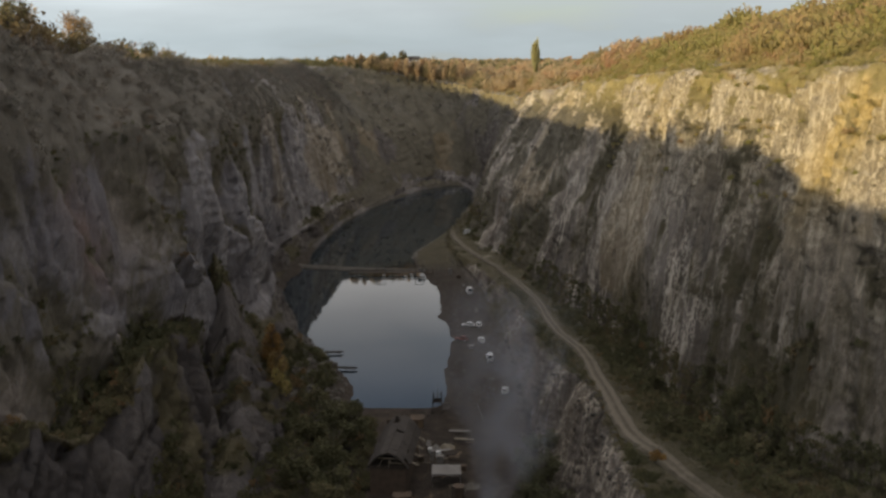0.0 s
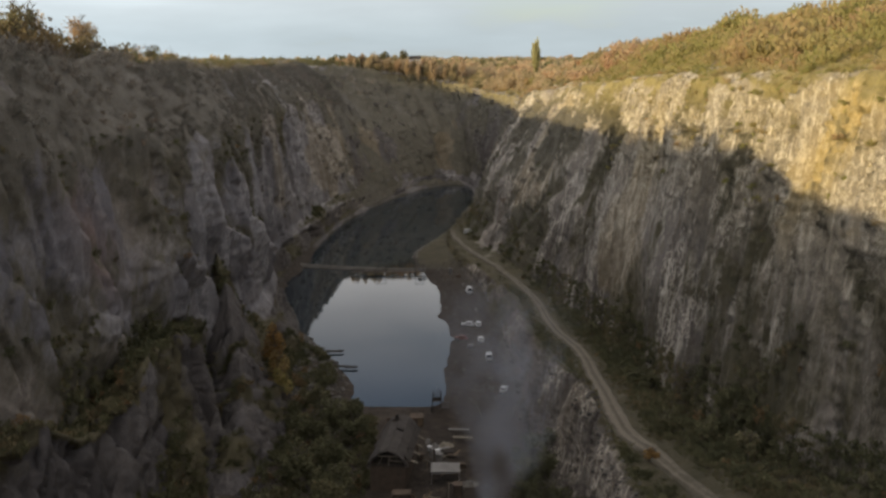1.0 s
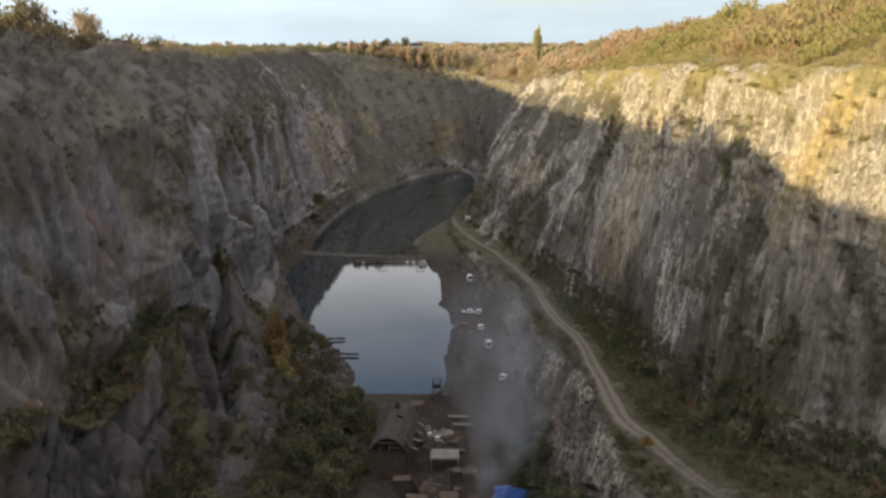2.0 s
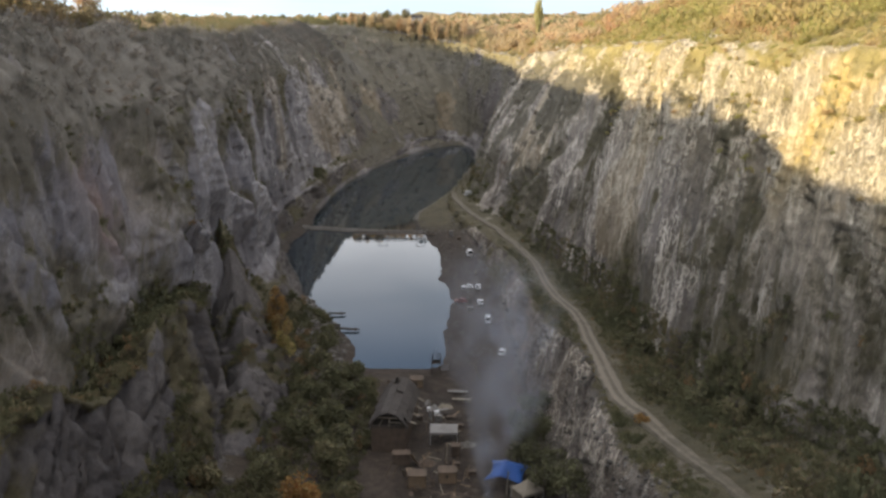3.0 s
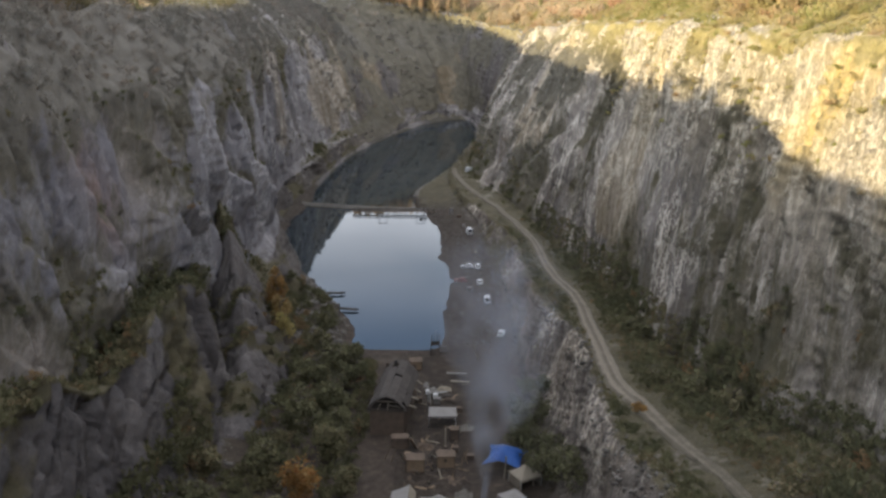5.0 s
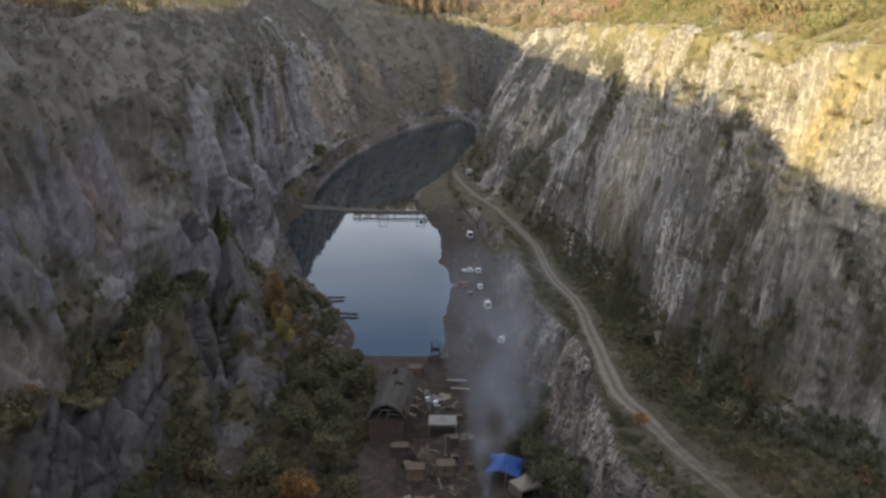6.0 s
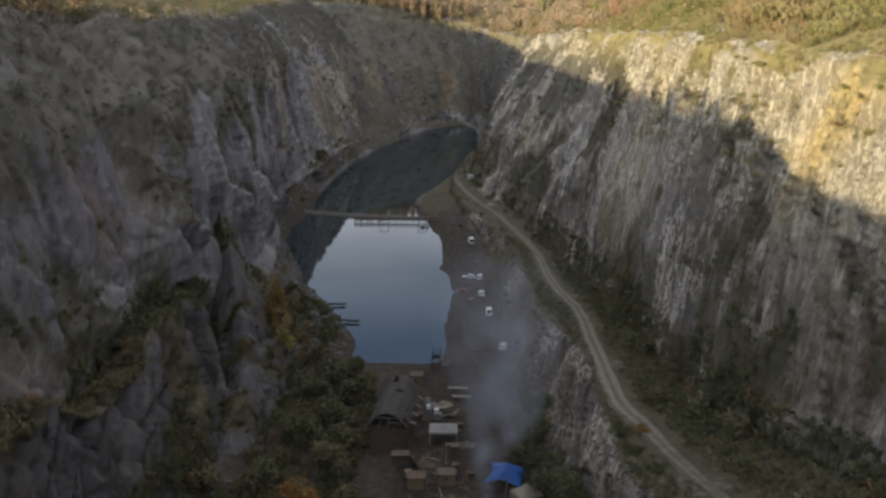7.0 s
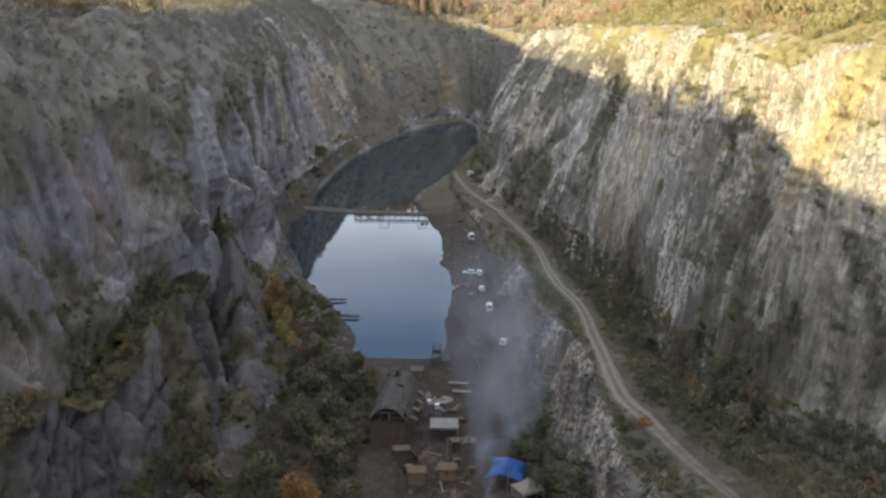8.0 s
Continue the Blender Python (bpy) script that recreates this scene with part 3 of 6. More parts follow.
    flat = np.interp(zone, [0, 0.9, 1.0, 1.2, 2, 3, 4, 5, 6, 7, 9], [0.3, 0.1, 0.05, 0.25, 0.4, 0.5, 0.5, 0.8, 1.2, 2, 9])
    d = d + flat * (1 - cliff) * fbm(x * 0.08, y * 0.08, z * 0.08, 4, 61)
    d = np.where(zone > 8, d * 1.2, d)
    ends = np.clip((zone - 1.0) * 3, 0, 1)
    d = d * np.where(zone < 1.34, ends, 1)
    g = g + nrm * d[..., None]
    # masks
    du, dv = np.gradient(g, axis=0), np.gradient(g, axis=1)
    n2 = np.cross(du, dv)
    n2 /= np.linalg.norm(n2, axis=2, keepdims=True) + 1e-9
    slope = np.abs(n2[..., 2])
    for _ in range(10):
        slope[1:-1] = (slope[:-2] + 2 * slope[1:-1] + slope[2:]) / 4
        slope[:, 1:-1] = (slope[:, :-2] + 2 * slope[:, 1:-1] + slope[:, 2:]) / 4
    patch = fbm(g[..., 0] * 0.045, g[..., 1] * 0.045, g[..., 2] * 0.035, 4, 71)
    veg = np.clip((slope - 0.42) * 2.0 + 0.5 * patch * (slope > 0.3), 0, 1)
    veg = np.where(zone > 5.0, np.clip(np.interp(zone, [5.0, 5.12, 5.45], [0.0, 0.25, 0.9]) * (1 - W) + 0.9 * W + 0.45 * patch, 0, 1), veg)
    veg = np.where((zone > 2.97) & (zone < 4.0) & (narrow < 0.5), np.clip(0.9 + 0.35 * patch, 0, 1), veg)
    far_e = np.clip((y - 300) / 80, 0, 1) * (1 - W)
    foot_e = np.interp(zone, [3.98, 4.0, 4.08, 4.22, 4.5], [0, 0.9, 0.72, 0.52, 0.2]) * (narrow < 0.5) + far_e * np.interp(zone, [3.0, 3.2, 4.12, 4.3, 4.5], [0, 0.8, 0.6, 0.2, 0])
    veg = np.clip(veg + foot_e * (0.8 + 0.9 * patch), 0, 1)
    veg = np.clip(veg + cleft * (1 - W) * (0.32 + 0.8 * patch), 0, 1)
    upper = np.interp(zone, [4.5, 4.8, 4.95], [0, 0.45, 0.75]) * (zone < 5)
    veg = np.clip(veg + upper * (0.65 + patch) * W, 0, 1)
    brow = np.interp(z - np.interp(y, [140, 172], [11, 0]), [52, 63, 71], [0, 0.4, 1.0]) * np.interp(y, [60, 90, 225, 290], [1, 1, 1, 0.35]) * W * (zone > 4) * (zone < 5)
    veg = np.clip(veg + brow * (0.95 + 0.8 * patch), 0, 1)
    moss = fbm(y * 0.030, z * 0.022, 6 + 0 * z, 4, 78)
    veg = np.clip(veg + (1 - W) * (zone > 4) * (zone < 4.8) * np.clip((62 - z) / 10, 0, 1) * np.clip(0.6 * moss, 0, 0.18), 0, 1)
    ledge = fbm(run * 0.22 + 0.2 * z, z * 0.45 + 0.06 * run, 4 + 0 * z, 4, 77, 0.6)
    veg = np.clip(veg + (1 - W) * np.interp(zone, [4.45, 4.7, 4.97, 5.05], [0, 0.10, 0.24, 0]) * np.clip(0.45 + 1.0 * ledge, 0, 1.2), 0, 1)
    ending = np.exp(-((x + 15) / 60) ** 2) * np.clip((y - 590) / 60, 0, 1) * (zone > 4) * (zone < 5)
    veg = np.clip(veg + ending * (0.40 + 0.50 * patch), 0, 1)
    far_shore = (zone > 1) * (zone < 4) * W * np.clip((y - 400) / 30, 0, 1)
    veg = np.clip(veg + 0.2 * far_shore, 0, 1)
    gully = np.clip(gap * np.interp(y, [140, 175], [0.35, 0.8]) * (0.85 + 0.7 * patch) + np.clip(0.5 * patch - 0.3 * b1 - 0.42, 0, 1), 0, 1) * W * np.interp(y, [400, 500], [1, 0.25]) * (zone > 2) * (zone < 5)
    veg = np.clip(veg + gully, 0, 1)
    yy, zz = g[..., 1], g[..., 2]
    ochre = np.clip(1.7 * np.exp(-((yy - 138 + (zz - 76) * 0.15) / 6.0) ** 2 - ((zz - 77) / 10) ** 2) * (1 - W) * (1.0 + 0.8 * patch), 0, 1)
    ochre = np.clip(ochre + np.clip((vnoise(run * 0.03, zz * 0.03, 9 + 0 * zz, 81) - 0.45) * 2, 0, 0.22) * (zone > 4) * (zone < 5), 0, 1)
    red = np.clip(1.1 * np.exp(-((y - 140 - 0.55 * (75 - z)) / 8) ** 2) * W * np.clip((zz - 42) / 14, 0, 1) * (0.9 + patch), 0, 1) * (zone < 5)
    dim = np.clip(1.3 * np.exp(-((y - 138) / 13) ** 2 - ((z - 15) / 6) ** 2) + 1.2 * np.clip((106 - y) / 6, 0, 1) * np.clip((36 - z) / 6, 0, 1), 0, 1) * W * (zone > 2) * (zone < 2.95)
    veg = np.clip(veg + dim * (0.8 + patch), 0, 1)
    veg = np.clip(veg + W * (zone > 2.02) * (zone < 2.96) * (y < 300) * np.clip(0.22 + 0.9 * patch, 0, 1), 0, 1)
    hollow = np.exp(-((y - 199) / 9) ** 2) * W * (zone > 2) * (zone < 4.15)
    veg = np.clip(veg + 1.1 * hollow, 0, 1)
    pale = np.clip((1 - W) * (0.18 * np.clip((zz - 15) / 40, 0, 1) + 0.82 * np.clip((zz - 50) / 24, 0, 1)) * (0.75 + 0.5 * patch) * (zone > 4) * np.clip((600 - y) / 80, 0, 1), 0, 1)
    # the ledge's top is painted brighter, as sun would catch it
    pale = np.clip(pale + 0.8 * shelf_at * np.exp(-((over - 0.6) / 1.6) ** 2) * (1 - W) * (zone > 4), 0, 1)
    veg = np.clip(veg - shelf_at * np.exp(-((over - 0.6) / 2.5) ** 2) * (1 - W) * (zone > 4), 0, 1)
    pale = np.where((zone > 1.9) & (zone < 3.0) & (W < 0.5), -0.6, pale)
    # mask of the sun-brightened grass: held off the unlit west and far end
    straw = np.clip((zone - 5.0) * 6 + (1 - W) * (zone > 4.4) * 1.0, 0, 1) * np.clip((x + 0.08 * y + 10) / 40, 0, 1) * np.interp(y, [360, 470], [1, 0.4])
    earth = np.interp(zone, [0.9, 1.0, 1.9, 2.1], [1, 1, 0.9, 0]) * np.interp(y, [415, 450], [1, 0.3])
    earth = np.maximum(earth, np.interp(y, [415, 450], [0, 0.25]) * np.interp(zone, [0.9, 1, 3.0, 3.9], [0, 1, 0.8, 0]) * np.clip(0.9 + patch, 0, 1) * np.where((np.abs(x + 2) < 16) & (y > 600), 0.15, 1))
    mound = np.interp(y, [378, 396, 472, 500], [0, 1, 1, 0]) * (1 - W) * (zone > 1.08) * (zone < 3)
    earth = earth * (1 - 0.85 * mound)
    veg = np.clip(veg + mound * np.interp(zone, [1.08, 1.35], [0.2, 0.9]), 0, 1)
    nu, nv = g.shape[:2]
    idx = np.arange(nu * nv).reshape(nu, nv)
    quads = np.stack([idx[:-1, :-1], idx[1:, :-1], idx[1:, 1:], idx[:-1, 1:]], -1).reshape(-1, 4)
    # the south end, behind the flight, closed row to row
    last = np.stack([idx[-1, :-1], idx[0, :-1], idx[0, 1:], idx[-1, 1:]], -1)
    quads = np.concatenate([quads, last])
    # one mask paints shade: west foot, bench face, lower east wall, far end
    me = fill_mesh("ground", g.reshape(-1, 3), quads, False, veg=veg, earth=earth, ochre=ochre, red=red, pale=pale, straw=straw, deepen=W * np.interp(zone, [1.9, 2.1, 2.9, 3.4], [0, 1, 1, 0]) + (1 - W) * np.interp(z, [26, 56], [0.40, 0.05]) * (zone > 4) * (zone < 5) + (1 - W) * 0.5 * (zone > 1.9) * (zone < 3.05) + 0.5 * np.clip((y - 430) / 80, 0, 1) * np.maximum(W, y > 560) * (zone > 3.4) * (zone < 5), brow=np.maximum(np.maximum(0.45 * far_e, 0.55 * W * (y < 420)) * (zone > 4), np.maximum(np.clip((zz - 60) / 12, 0, 1) * W, np.clip(0.26 + 0.45 * patch, 0, 1) * np.clip((y - 500) / 60, 0, 1) * (x < 25))) * np.interp(zone, [4.95, 5.1], [1, 0.45]), west=np.maximum(W * np.interp(y, [150, 420], [1, 0.55]), 0.55 * np.clip((y - 540) / 60, 0, 1)))
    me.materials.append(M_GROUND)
    ob = tagged(new("ground", me), "grey limestone quarry cliffs, scrubby benches and wooded plateau", "ground", kind="structure")
    return ob, g, zone, W, veg


ground, G_POS, G_ZONE, G_WEST, G_VEG = ground_sheet()
from mathutils.bvhtree import BVHTree
G_TREE = BVHTree.FromPolygons([tuple(v.co) for v in ground.data.vertices], [tuple(p.vertices) for p in ground.data.polygons])


def ground_z(x, y, top=200.0):
    hit = G_TREE.ray_cast(Vector((x, y, top)), Vector((0, 0, -1)))
    return hit[0].z if hit[0] else 0.0


def grid_object(name, pts, mat, **tags):
    """A sheet over a grid of points."""
    nu, nv = pts.shape[:2]
    idx = np.arange(nu * nv).reshape(nu, nv)
    quads = np.stack([idx[:-1, :-1], idx[1:, :-1], idx[1:, 1:], idx[:-1, 1:]], -1).reshape(-1, 4)
    me = fill_mesh(name, pts.reshape(-1, 3), quads, True)
    me.materials.append(mat)
    return tagged(new(name, me), **tags)


# two lakes on one level
xs, ys = np.meshgrid(np.linspace(-95, 45, 29), np.linspace(214, 690, 60), indexing="ij")
grid_object("water", np.stack([xs, ys, 0 * xs], -1), M_WATER, label="still dark blue quarry lake reflecting the evening sky", category="lake", kind="structure")


def swept(name, line, profile, mat, step=1.0, rough=0.0, **tags):
    """A strip along a line: the profile is (offset to the right, height over the line)."""
    line = np.asarray(line, float)
    n = np.arange(len(line))
    cum = np.concatenate([[0], np.cumsum(np.linalg.norm(np.diff(line, axis=0), axis=1))])
    at = np.interp(np.arange(0, cum[-1], step), cum, n)
    c = curve_through(line, at)
    t = np.gradient(c, axis=0)
    t[:, 2] = 0
    t /= np.linalg.norm(t, axis=1, keepdims=True)
    r = np.stack([t[:, 1], -t[:, 0], 0 * t[:, 0]], 1)
    pts = np.stack([c + r * o + np.array([0, 0, h]) for o, h in profile], 1)
    if rough:
        pts[..., 2] += rough * vnoise(pts[..., 0] * 0.7, pts[..., 1] * 0.7, 0 * pts[..., 0], 5)
        pts[..., 0] += 2.5 * rough * vnoise(pts[..., 0] * 0.4, pts[..., 1] * 0.4, 3 + 0 * pts[..., 0], 6)
    return grid_object(name, pts, mat, **tags)


swept("dyke", [(-78, 399, 1.6), (-66, 391, 1.0), (-48, 386, 0.8), (-28, 382, 0.7), (-14, 381.5, 0.5), (-6, 382, 0.2), (0, 382, -0.3)],
      [(-3.2, -2.5), (-1.2, -0.1), (-0.5, 0.26), (0, 0.3), (0.5, 0.26), (1.2, -0.1), (3.6, -2.5)], M_EARTH, 0.8, 0.12,
      label="low bare earth dyke with a footpath between the lakes", category="dyke", kind="structure")

# the gravel track climbing along the east bench, laid onto the ground
TRACK = [(5, 458), (9, 428), (14.6, 400), (23.4, 360), (32.0, 308), (33.0, 264), (36.1, 224), (34.2, 182), (33.2, 150), (35.4, 128), (39.6, 94), (42, 60), (44, 20)]


def track(line):
    p = np.array([(x, y, 0.0) for x, y in line])
    cum = np.concatenate([[0], np.cumsum(np.linalg.norm(np.diff(p, axis=0), axis=1))])
    c = curve_through(p, np.interp(np.arange(0, cum[-1], 0.8), cum, np.arange(len(p))))
    t = np.gradient(c, axis=0)
    t /= np.linalg.norm(t, axis=1, keepdims=True)
    r = np.stack([t[:, 1], -t[:, 0], 0 * t[:, 0]], 1)
    rows = []
    slim = np.interp(c[:, 1:2], [95, 130, 145, 185, 300, 380], [0.45, 1.0, 1.15, 1.15, 0.9, 0.8])
    for o in np.linspace(-1.7, 1.7, 13):
        q = c + r * (o * slim + 0.35 * np.sign(o) * vnoise(c[:, :1] * 0.3, c[:, 1:2] * 0.3, 7 + o, 5)[:, 0:1] * (abs(o) > 1.4)) + r * 0.6
        rows.append(q)
    pts = np.stack(rows, 1)
    z = np.array([[ground_z(a[0], a[1]) for a in row] for row in pts])
    mid = z[:, 3:10].mean(1)
    k = np.ones(15) / 15
    mid = np.convolve(np.pad(mid, 7, mode="edge"), k, mode="valid")
    across = np.abs(np.linspace(-1.7, 1.7, 13))
    level = np.interp(across, [0, 1.1, 1.45, 1.7], [0.30, 0.28, 0.20, -0.30])
    rut = -0.09 * np.exp(-((across - 0.8) / 0.3) ** 2)
    high = np.maximum(z[:, 1:-1].max(1), mid)
    high = np.convolve(np.pad(high, 7, mode="edge"), k, mode="valid")
    pts[..., 2] = np.maximum(high[:, None] * 0.6 + mid[:, None] * 0.4, z - 0.1) + (level + rut)[None, :]
    return pts


road_pts = track(TRACK)
road = grid_object("road", road_pts, M_ROAD, label="pale gravel track with wheel ruts along the cliff bench", category="track", kind="structure")
worn = road.data.attributes.new("worn", "FLOAT", "POINT")
worn.data.foreach_set("value", np.ascontiguousarray(np.exp(-((np.abs(np.linspace(-1.7, 1.7, 13)) - 0.8) / 0.42) ** 2)[None, :] * np.interp(road_pts[:, :1, 1], [90, 120, 138, 150, 175, 195], [0.3, 0.45, 0.9, 1.5, 1.5, 1.0]) + 0 * road_pts[..., 0], dtype=np.float32).ravel())


SPUR = []


def rock_spur(line, heights, widths):
    """A ragged rib of rock running out from the west cliff over the floor."""
    line = np.asarray(line, float)
    n, m = 170, 80
    f = np.linspace(0, len(line) - 1, n)
    c = curve_through(line, f)
    h = np.interp(f, np.arange(len(line)), heights)[:, None]
    w = np.interp(f, np.arange(len(line)), widths)[:, None]
    t = np.gradient(c, axis=0)
    t /= np.linalg.norm(t, axis=1, keepdims=True)
    r = np.stack([t[:, 1], -t[:, 0]], 1)
    a = np.linspace(-1, 1, m)[None, :]
    up = np.clip(1 - np.abs(a) ** 1.7, 0, 1)
    x, y = c[:, :1] + r[:, :1] * a * w, c[:, 1:] + r[:, 1:] * a * w
    z = h * up
    s = (f * 13)[:, None] + 0 * a
    k = np.sin(np.clip(up, 0, 1) * math.pi) ** 0.6
    rib = 1 - 2 * np.abs(vnoise(s * 0.35 + 0.12 * z, z * 0.03, 3 + np.sign(a) * 2, 15))
    cut = np.exp(-(vnoise(s * 0.28 + 0.1 * z, z * 0.05, 4 + np.sign(a), 52) / 0.08) ** 2) + 0.6 * np.exp(-(vnoise(s * 0.7, z * 0.12, 7 + np.sign(a), 53) / 0.08) ** 2)
    d = (0.5 * rib - 0.8 * cut + 1.9 * slabs(s * 0.16 + 0.03 * z, z * 0.07, 44)[0] + 1.0 * slabs(s * 0.45 + 0.05 * z, z * 0.16, 45)[0] + 0.45 * slabs(s * 1.1, z * 0.4, 48)[0]) * k
    x, y = x + r[:, :1] * np.sign(a) * d, y + r[:, 1:] * np.sign(a) * d
    z = z * (1 + 0.16 * slabs(s * 0.22, a * 1.5, 46)[0]) + 0.6 * k * slabs(s * 0.8, a * 5, 47)[0]
    base = np.array([[ground_z(p, q) for p, q in zip(u, v)] for u, v in zip(x[:, ::6], y[:, ::6])]).min(1)[:, None]
    pts = np.stack([x, y, np.minimum(base, 8) - 1.5 + z], -1)
    idx = np.arange(n * m).reshape(n, m)
    quads = np.stack([idx[:-1, :-1], idx[1:, :-1], idx[1:, 1:], idx[:-1, 1:]], -1).reshape(-1, 4)
    veg = np.clip(0.25 + 1.1 * fbm(s * 0.15, z * 0.12, 0 * z, 3, 48), 0, 1)
    # the spur gets the low rock's painted shade all over
    me = fill_mesh("rock_spur", pts.reshape(-1, 3), quads, False, veg=veg, west=0 * veg + 1.0, deepen=0 * veg + 0.8)
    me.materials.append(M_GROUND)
    SPUR.append((pts.reshape(-1, 3), veg.reshape(-1)))
    return tagged(new("rock_spur", me), "ragged grey rock spur running out from the west cliff", "rock", kind="structure")


rock_spur([(-59, 231), (-53, 216), (-48.5, 206), (-45, 196), (-43, 182), (-42, 163)], [34, 28, 22.5, 18, 13, 2], [7, 7.5, 8, 8, 7.5, 5])

# ---- plants ----
def part(name, me, mat, parent, label=""):
    """Links a mesh as one part under a thing or a part."""
    if isinstance(me, bmesh.types.BMesh):
        data = bpy.data.meshes.new(name)
        me.to_mesh(data)
        me.free()
        me = data
    if mat:
        me.materials.append(mat)
    ob = new(name, me)
    ob.parent = parent
    if label:
        ob["label"] = label
    return ob


def leaf_cloud(rng, n, radius, height, size, lumps=9, upright=0.0):
    """Leaves and leaf clumps in lumps over an uneven crown; its foot is at z = 0. Returns (n, 4, 3)."""
    c = rng.normal(size=(lumps, 3))
    c /= np.linalg.norm(c, axis=1, keepdims=True)
    c *= rng.uniform(0.25, 0.8, (lumps, 1))
    lr = rng.uniform(0.30, 0.55, lumps)
    k = rng.integers(0, lumps, n)
    o = rng.normal(size=(n, 3))
    o /= np.linalg.norm(o, axis=1, keepdims=True)
    p = c[k] + o * (lr[k] * rng.uniform(0.55, 1.05, n))[:, None]
    p = p * np.array([radius, radius, height / 2]) + np.array([0, 0, height / 2])
    a = rng.normal(size=(n, 3))
    a /= np.linalg.norm(a, axis=1, keepdims=True)
    b = np.cross(a, rng.normal(size=(n, 3)))
    b /= np.linalg.norm(b, axis=1, keepdims=True)
    s = size * rng.uniform(0.6, 1.35, (n, 1)) / 2
    if upright:            # slender shoots that stand up and spread outward
        a = np.array([0, 0, 1.0]) + 0.45 * o + 0.25 * rng.normal(size=(n, 3))
        a /= np.linalg.norm(a, axis=1, keepdims=True)
        b = np.cross(a, rng.normal(size=(n, 3)))
        b /= np.linalg.norm(b, axis=1, keepdims=True)
        a, b = a * (1 + upright), b * (1 - 0.55 * upright)
    q = np.stack([p - a * s - b * s * 0.7, p + a * s * 0.7 - b * s, p + a * s + b * s * 0.8, p - a * s * 0.8 + b * s], 1)
    q += rng.normal(size=q.shape) * size * 0.10
    return q


def tube(points, radii, sides=5):
    """Verts and quads of a tapered limb."""
    points = np.asarray(points, float)
    vs, fs = [], []
    for i, (p, r) in enumerate(zip(points, radii)):
        t = points[min(i + 1, len(points) - 1)] - points[max(i - 1, 0)]
        t = t / (np.linalg.norm(t) + 1e-9)
        a = np.cross(t, [0.31, 0.95, 0.1])
        a /= np.linalg.norm(a) + 1e-9
        b = np.cross(t, a)
        ang = np.arange(sides) * 2 * math.pi / sides
        vs.append(p + r * (np.cos(ang)[:, None] * a + np.sin(ang)[:, None] * b))
    for i in range(len(points) - 1):
        for j in range(sides):
            k = (j + 1) % sides
            fs.append((i * sides + j, i * sides + k, (i + 1) * sides + k, (i + 1) * sides + j))
    return np.concatenate(vs), np.asarray(fs)


def joined(pieces):
    vs, fs, n = [], [], 0
    for v, f in pieces:
        vs.append(v)
        fs.append(f + n)
        n += len(v)
    return np.concatenate(vs), np.concatenate(fs)


def limbs(rng, height, spread, count=9, trunk=0.22, twigs=3):
    """A trunk with limbs and twigs."""
    top = np.array([rng.normal() * 0.4, rng.normal() * 0.4, height * 0.92])
    line = np.array([np.zeros(3), top * 0.35 + rng.normal(size=3) * [0.2, 0.2, 0], top * 0.7 + rng.normal(size=3) * [0.25, 0.25, 0], top])
    pieces = [tube(line, [trunk, trunk * 0.8, trunk * 0.45, 0.04], 6)]
    for i in range(count):
        f = rng.uniform(0.3, 0.88)
        base = line[1] + (line[3] - line[1]) * (f - 0.3) / 0.62
        ang = i * 2.4 + rng.normal() * 0.3
        reach = spread * rng.uniform(0.55, 1.0) * (1.15 - 0.6 * f)
        tip = base + np.array([math.cos(ang) * reach, math.sin(ang) * reach, reach * rng.uniform(0.5, 1.0)])
        mid = (base + tip) / 2 + np.array([0, 0, -0.10 * reach])
        pieces.append(tube([base, mid, tip], [trunk * 0.4, trunk * 0.25, 0.03], 4))
        for _ in range(twigs):
            e = mid + rng.normal(size=3) * reach * 0.35 + np.array([0, 0, reach * 0.35])
            pieces.append(tube([mid + (tip - mid) * rng.uniform(0, 0.7), e], [trunk * 0.14, 0.02], 3))
    return joined(pieces)


def tree(x, y, height, radius, tint, seed, label, leaves=420, size=0.55, name="tree", z=None, bare=0.25, twigs=3, spread=0.06, mat=None):
    """A broadleaf tree: trunk with limbs, and a crown of leaf clumps."""
    rng = np.random.default_rng(seed)
    ob = tagged(new(name), label, "tree")
    ob.location = (x, y, (ground_z(x, y) if z is None else z) - 0.15)
    v, f = limbs(rng, height, radius, trunk=0.028 * height, twigs=twigs)
    part("trunk", fill_mesh("trunk", v, f, True), M_BARK, ob)
    if leaves:
        q = leaf_cloud(rng, leaves, radius, height * (1 - bare), size, 12) + np.array([0, 0, height * bare])
        v = q.reshape(-1, 3)
        t = np.clip(tint + spread * rng.normal(size=leaves), 0, 1).repeat(4)
        part("crown", fill_mesh("crown", v, np.arange(len(v)).reshape(-1, 4), tint=t), mat or M_WOODS, ob)
    return ob


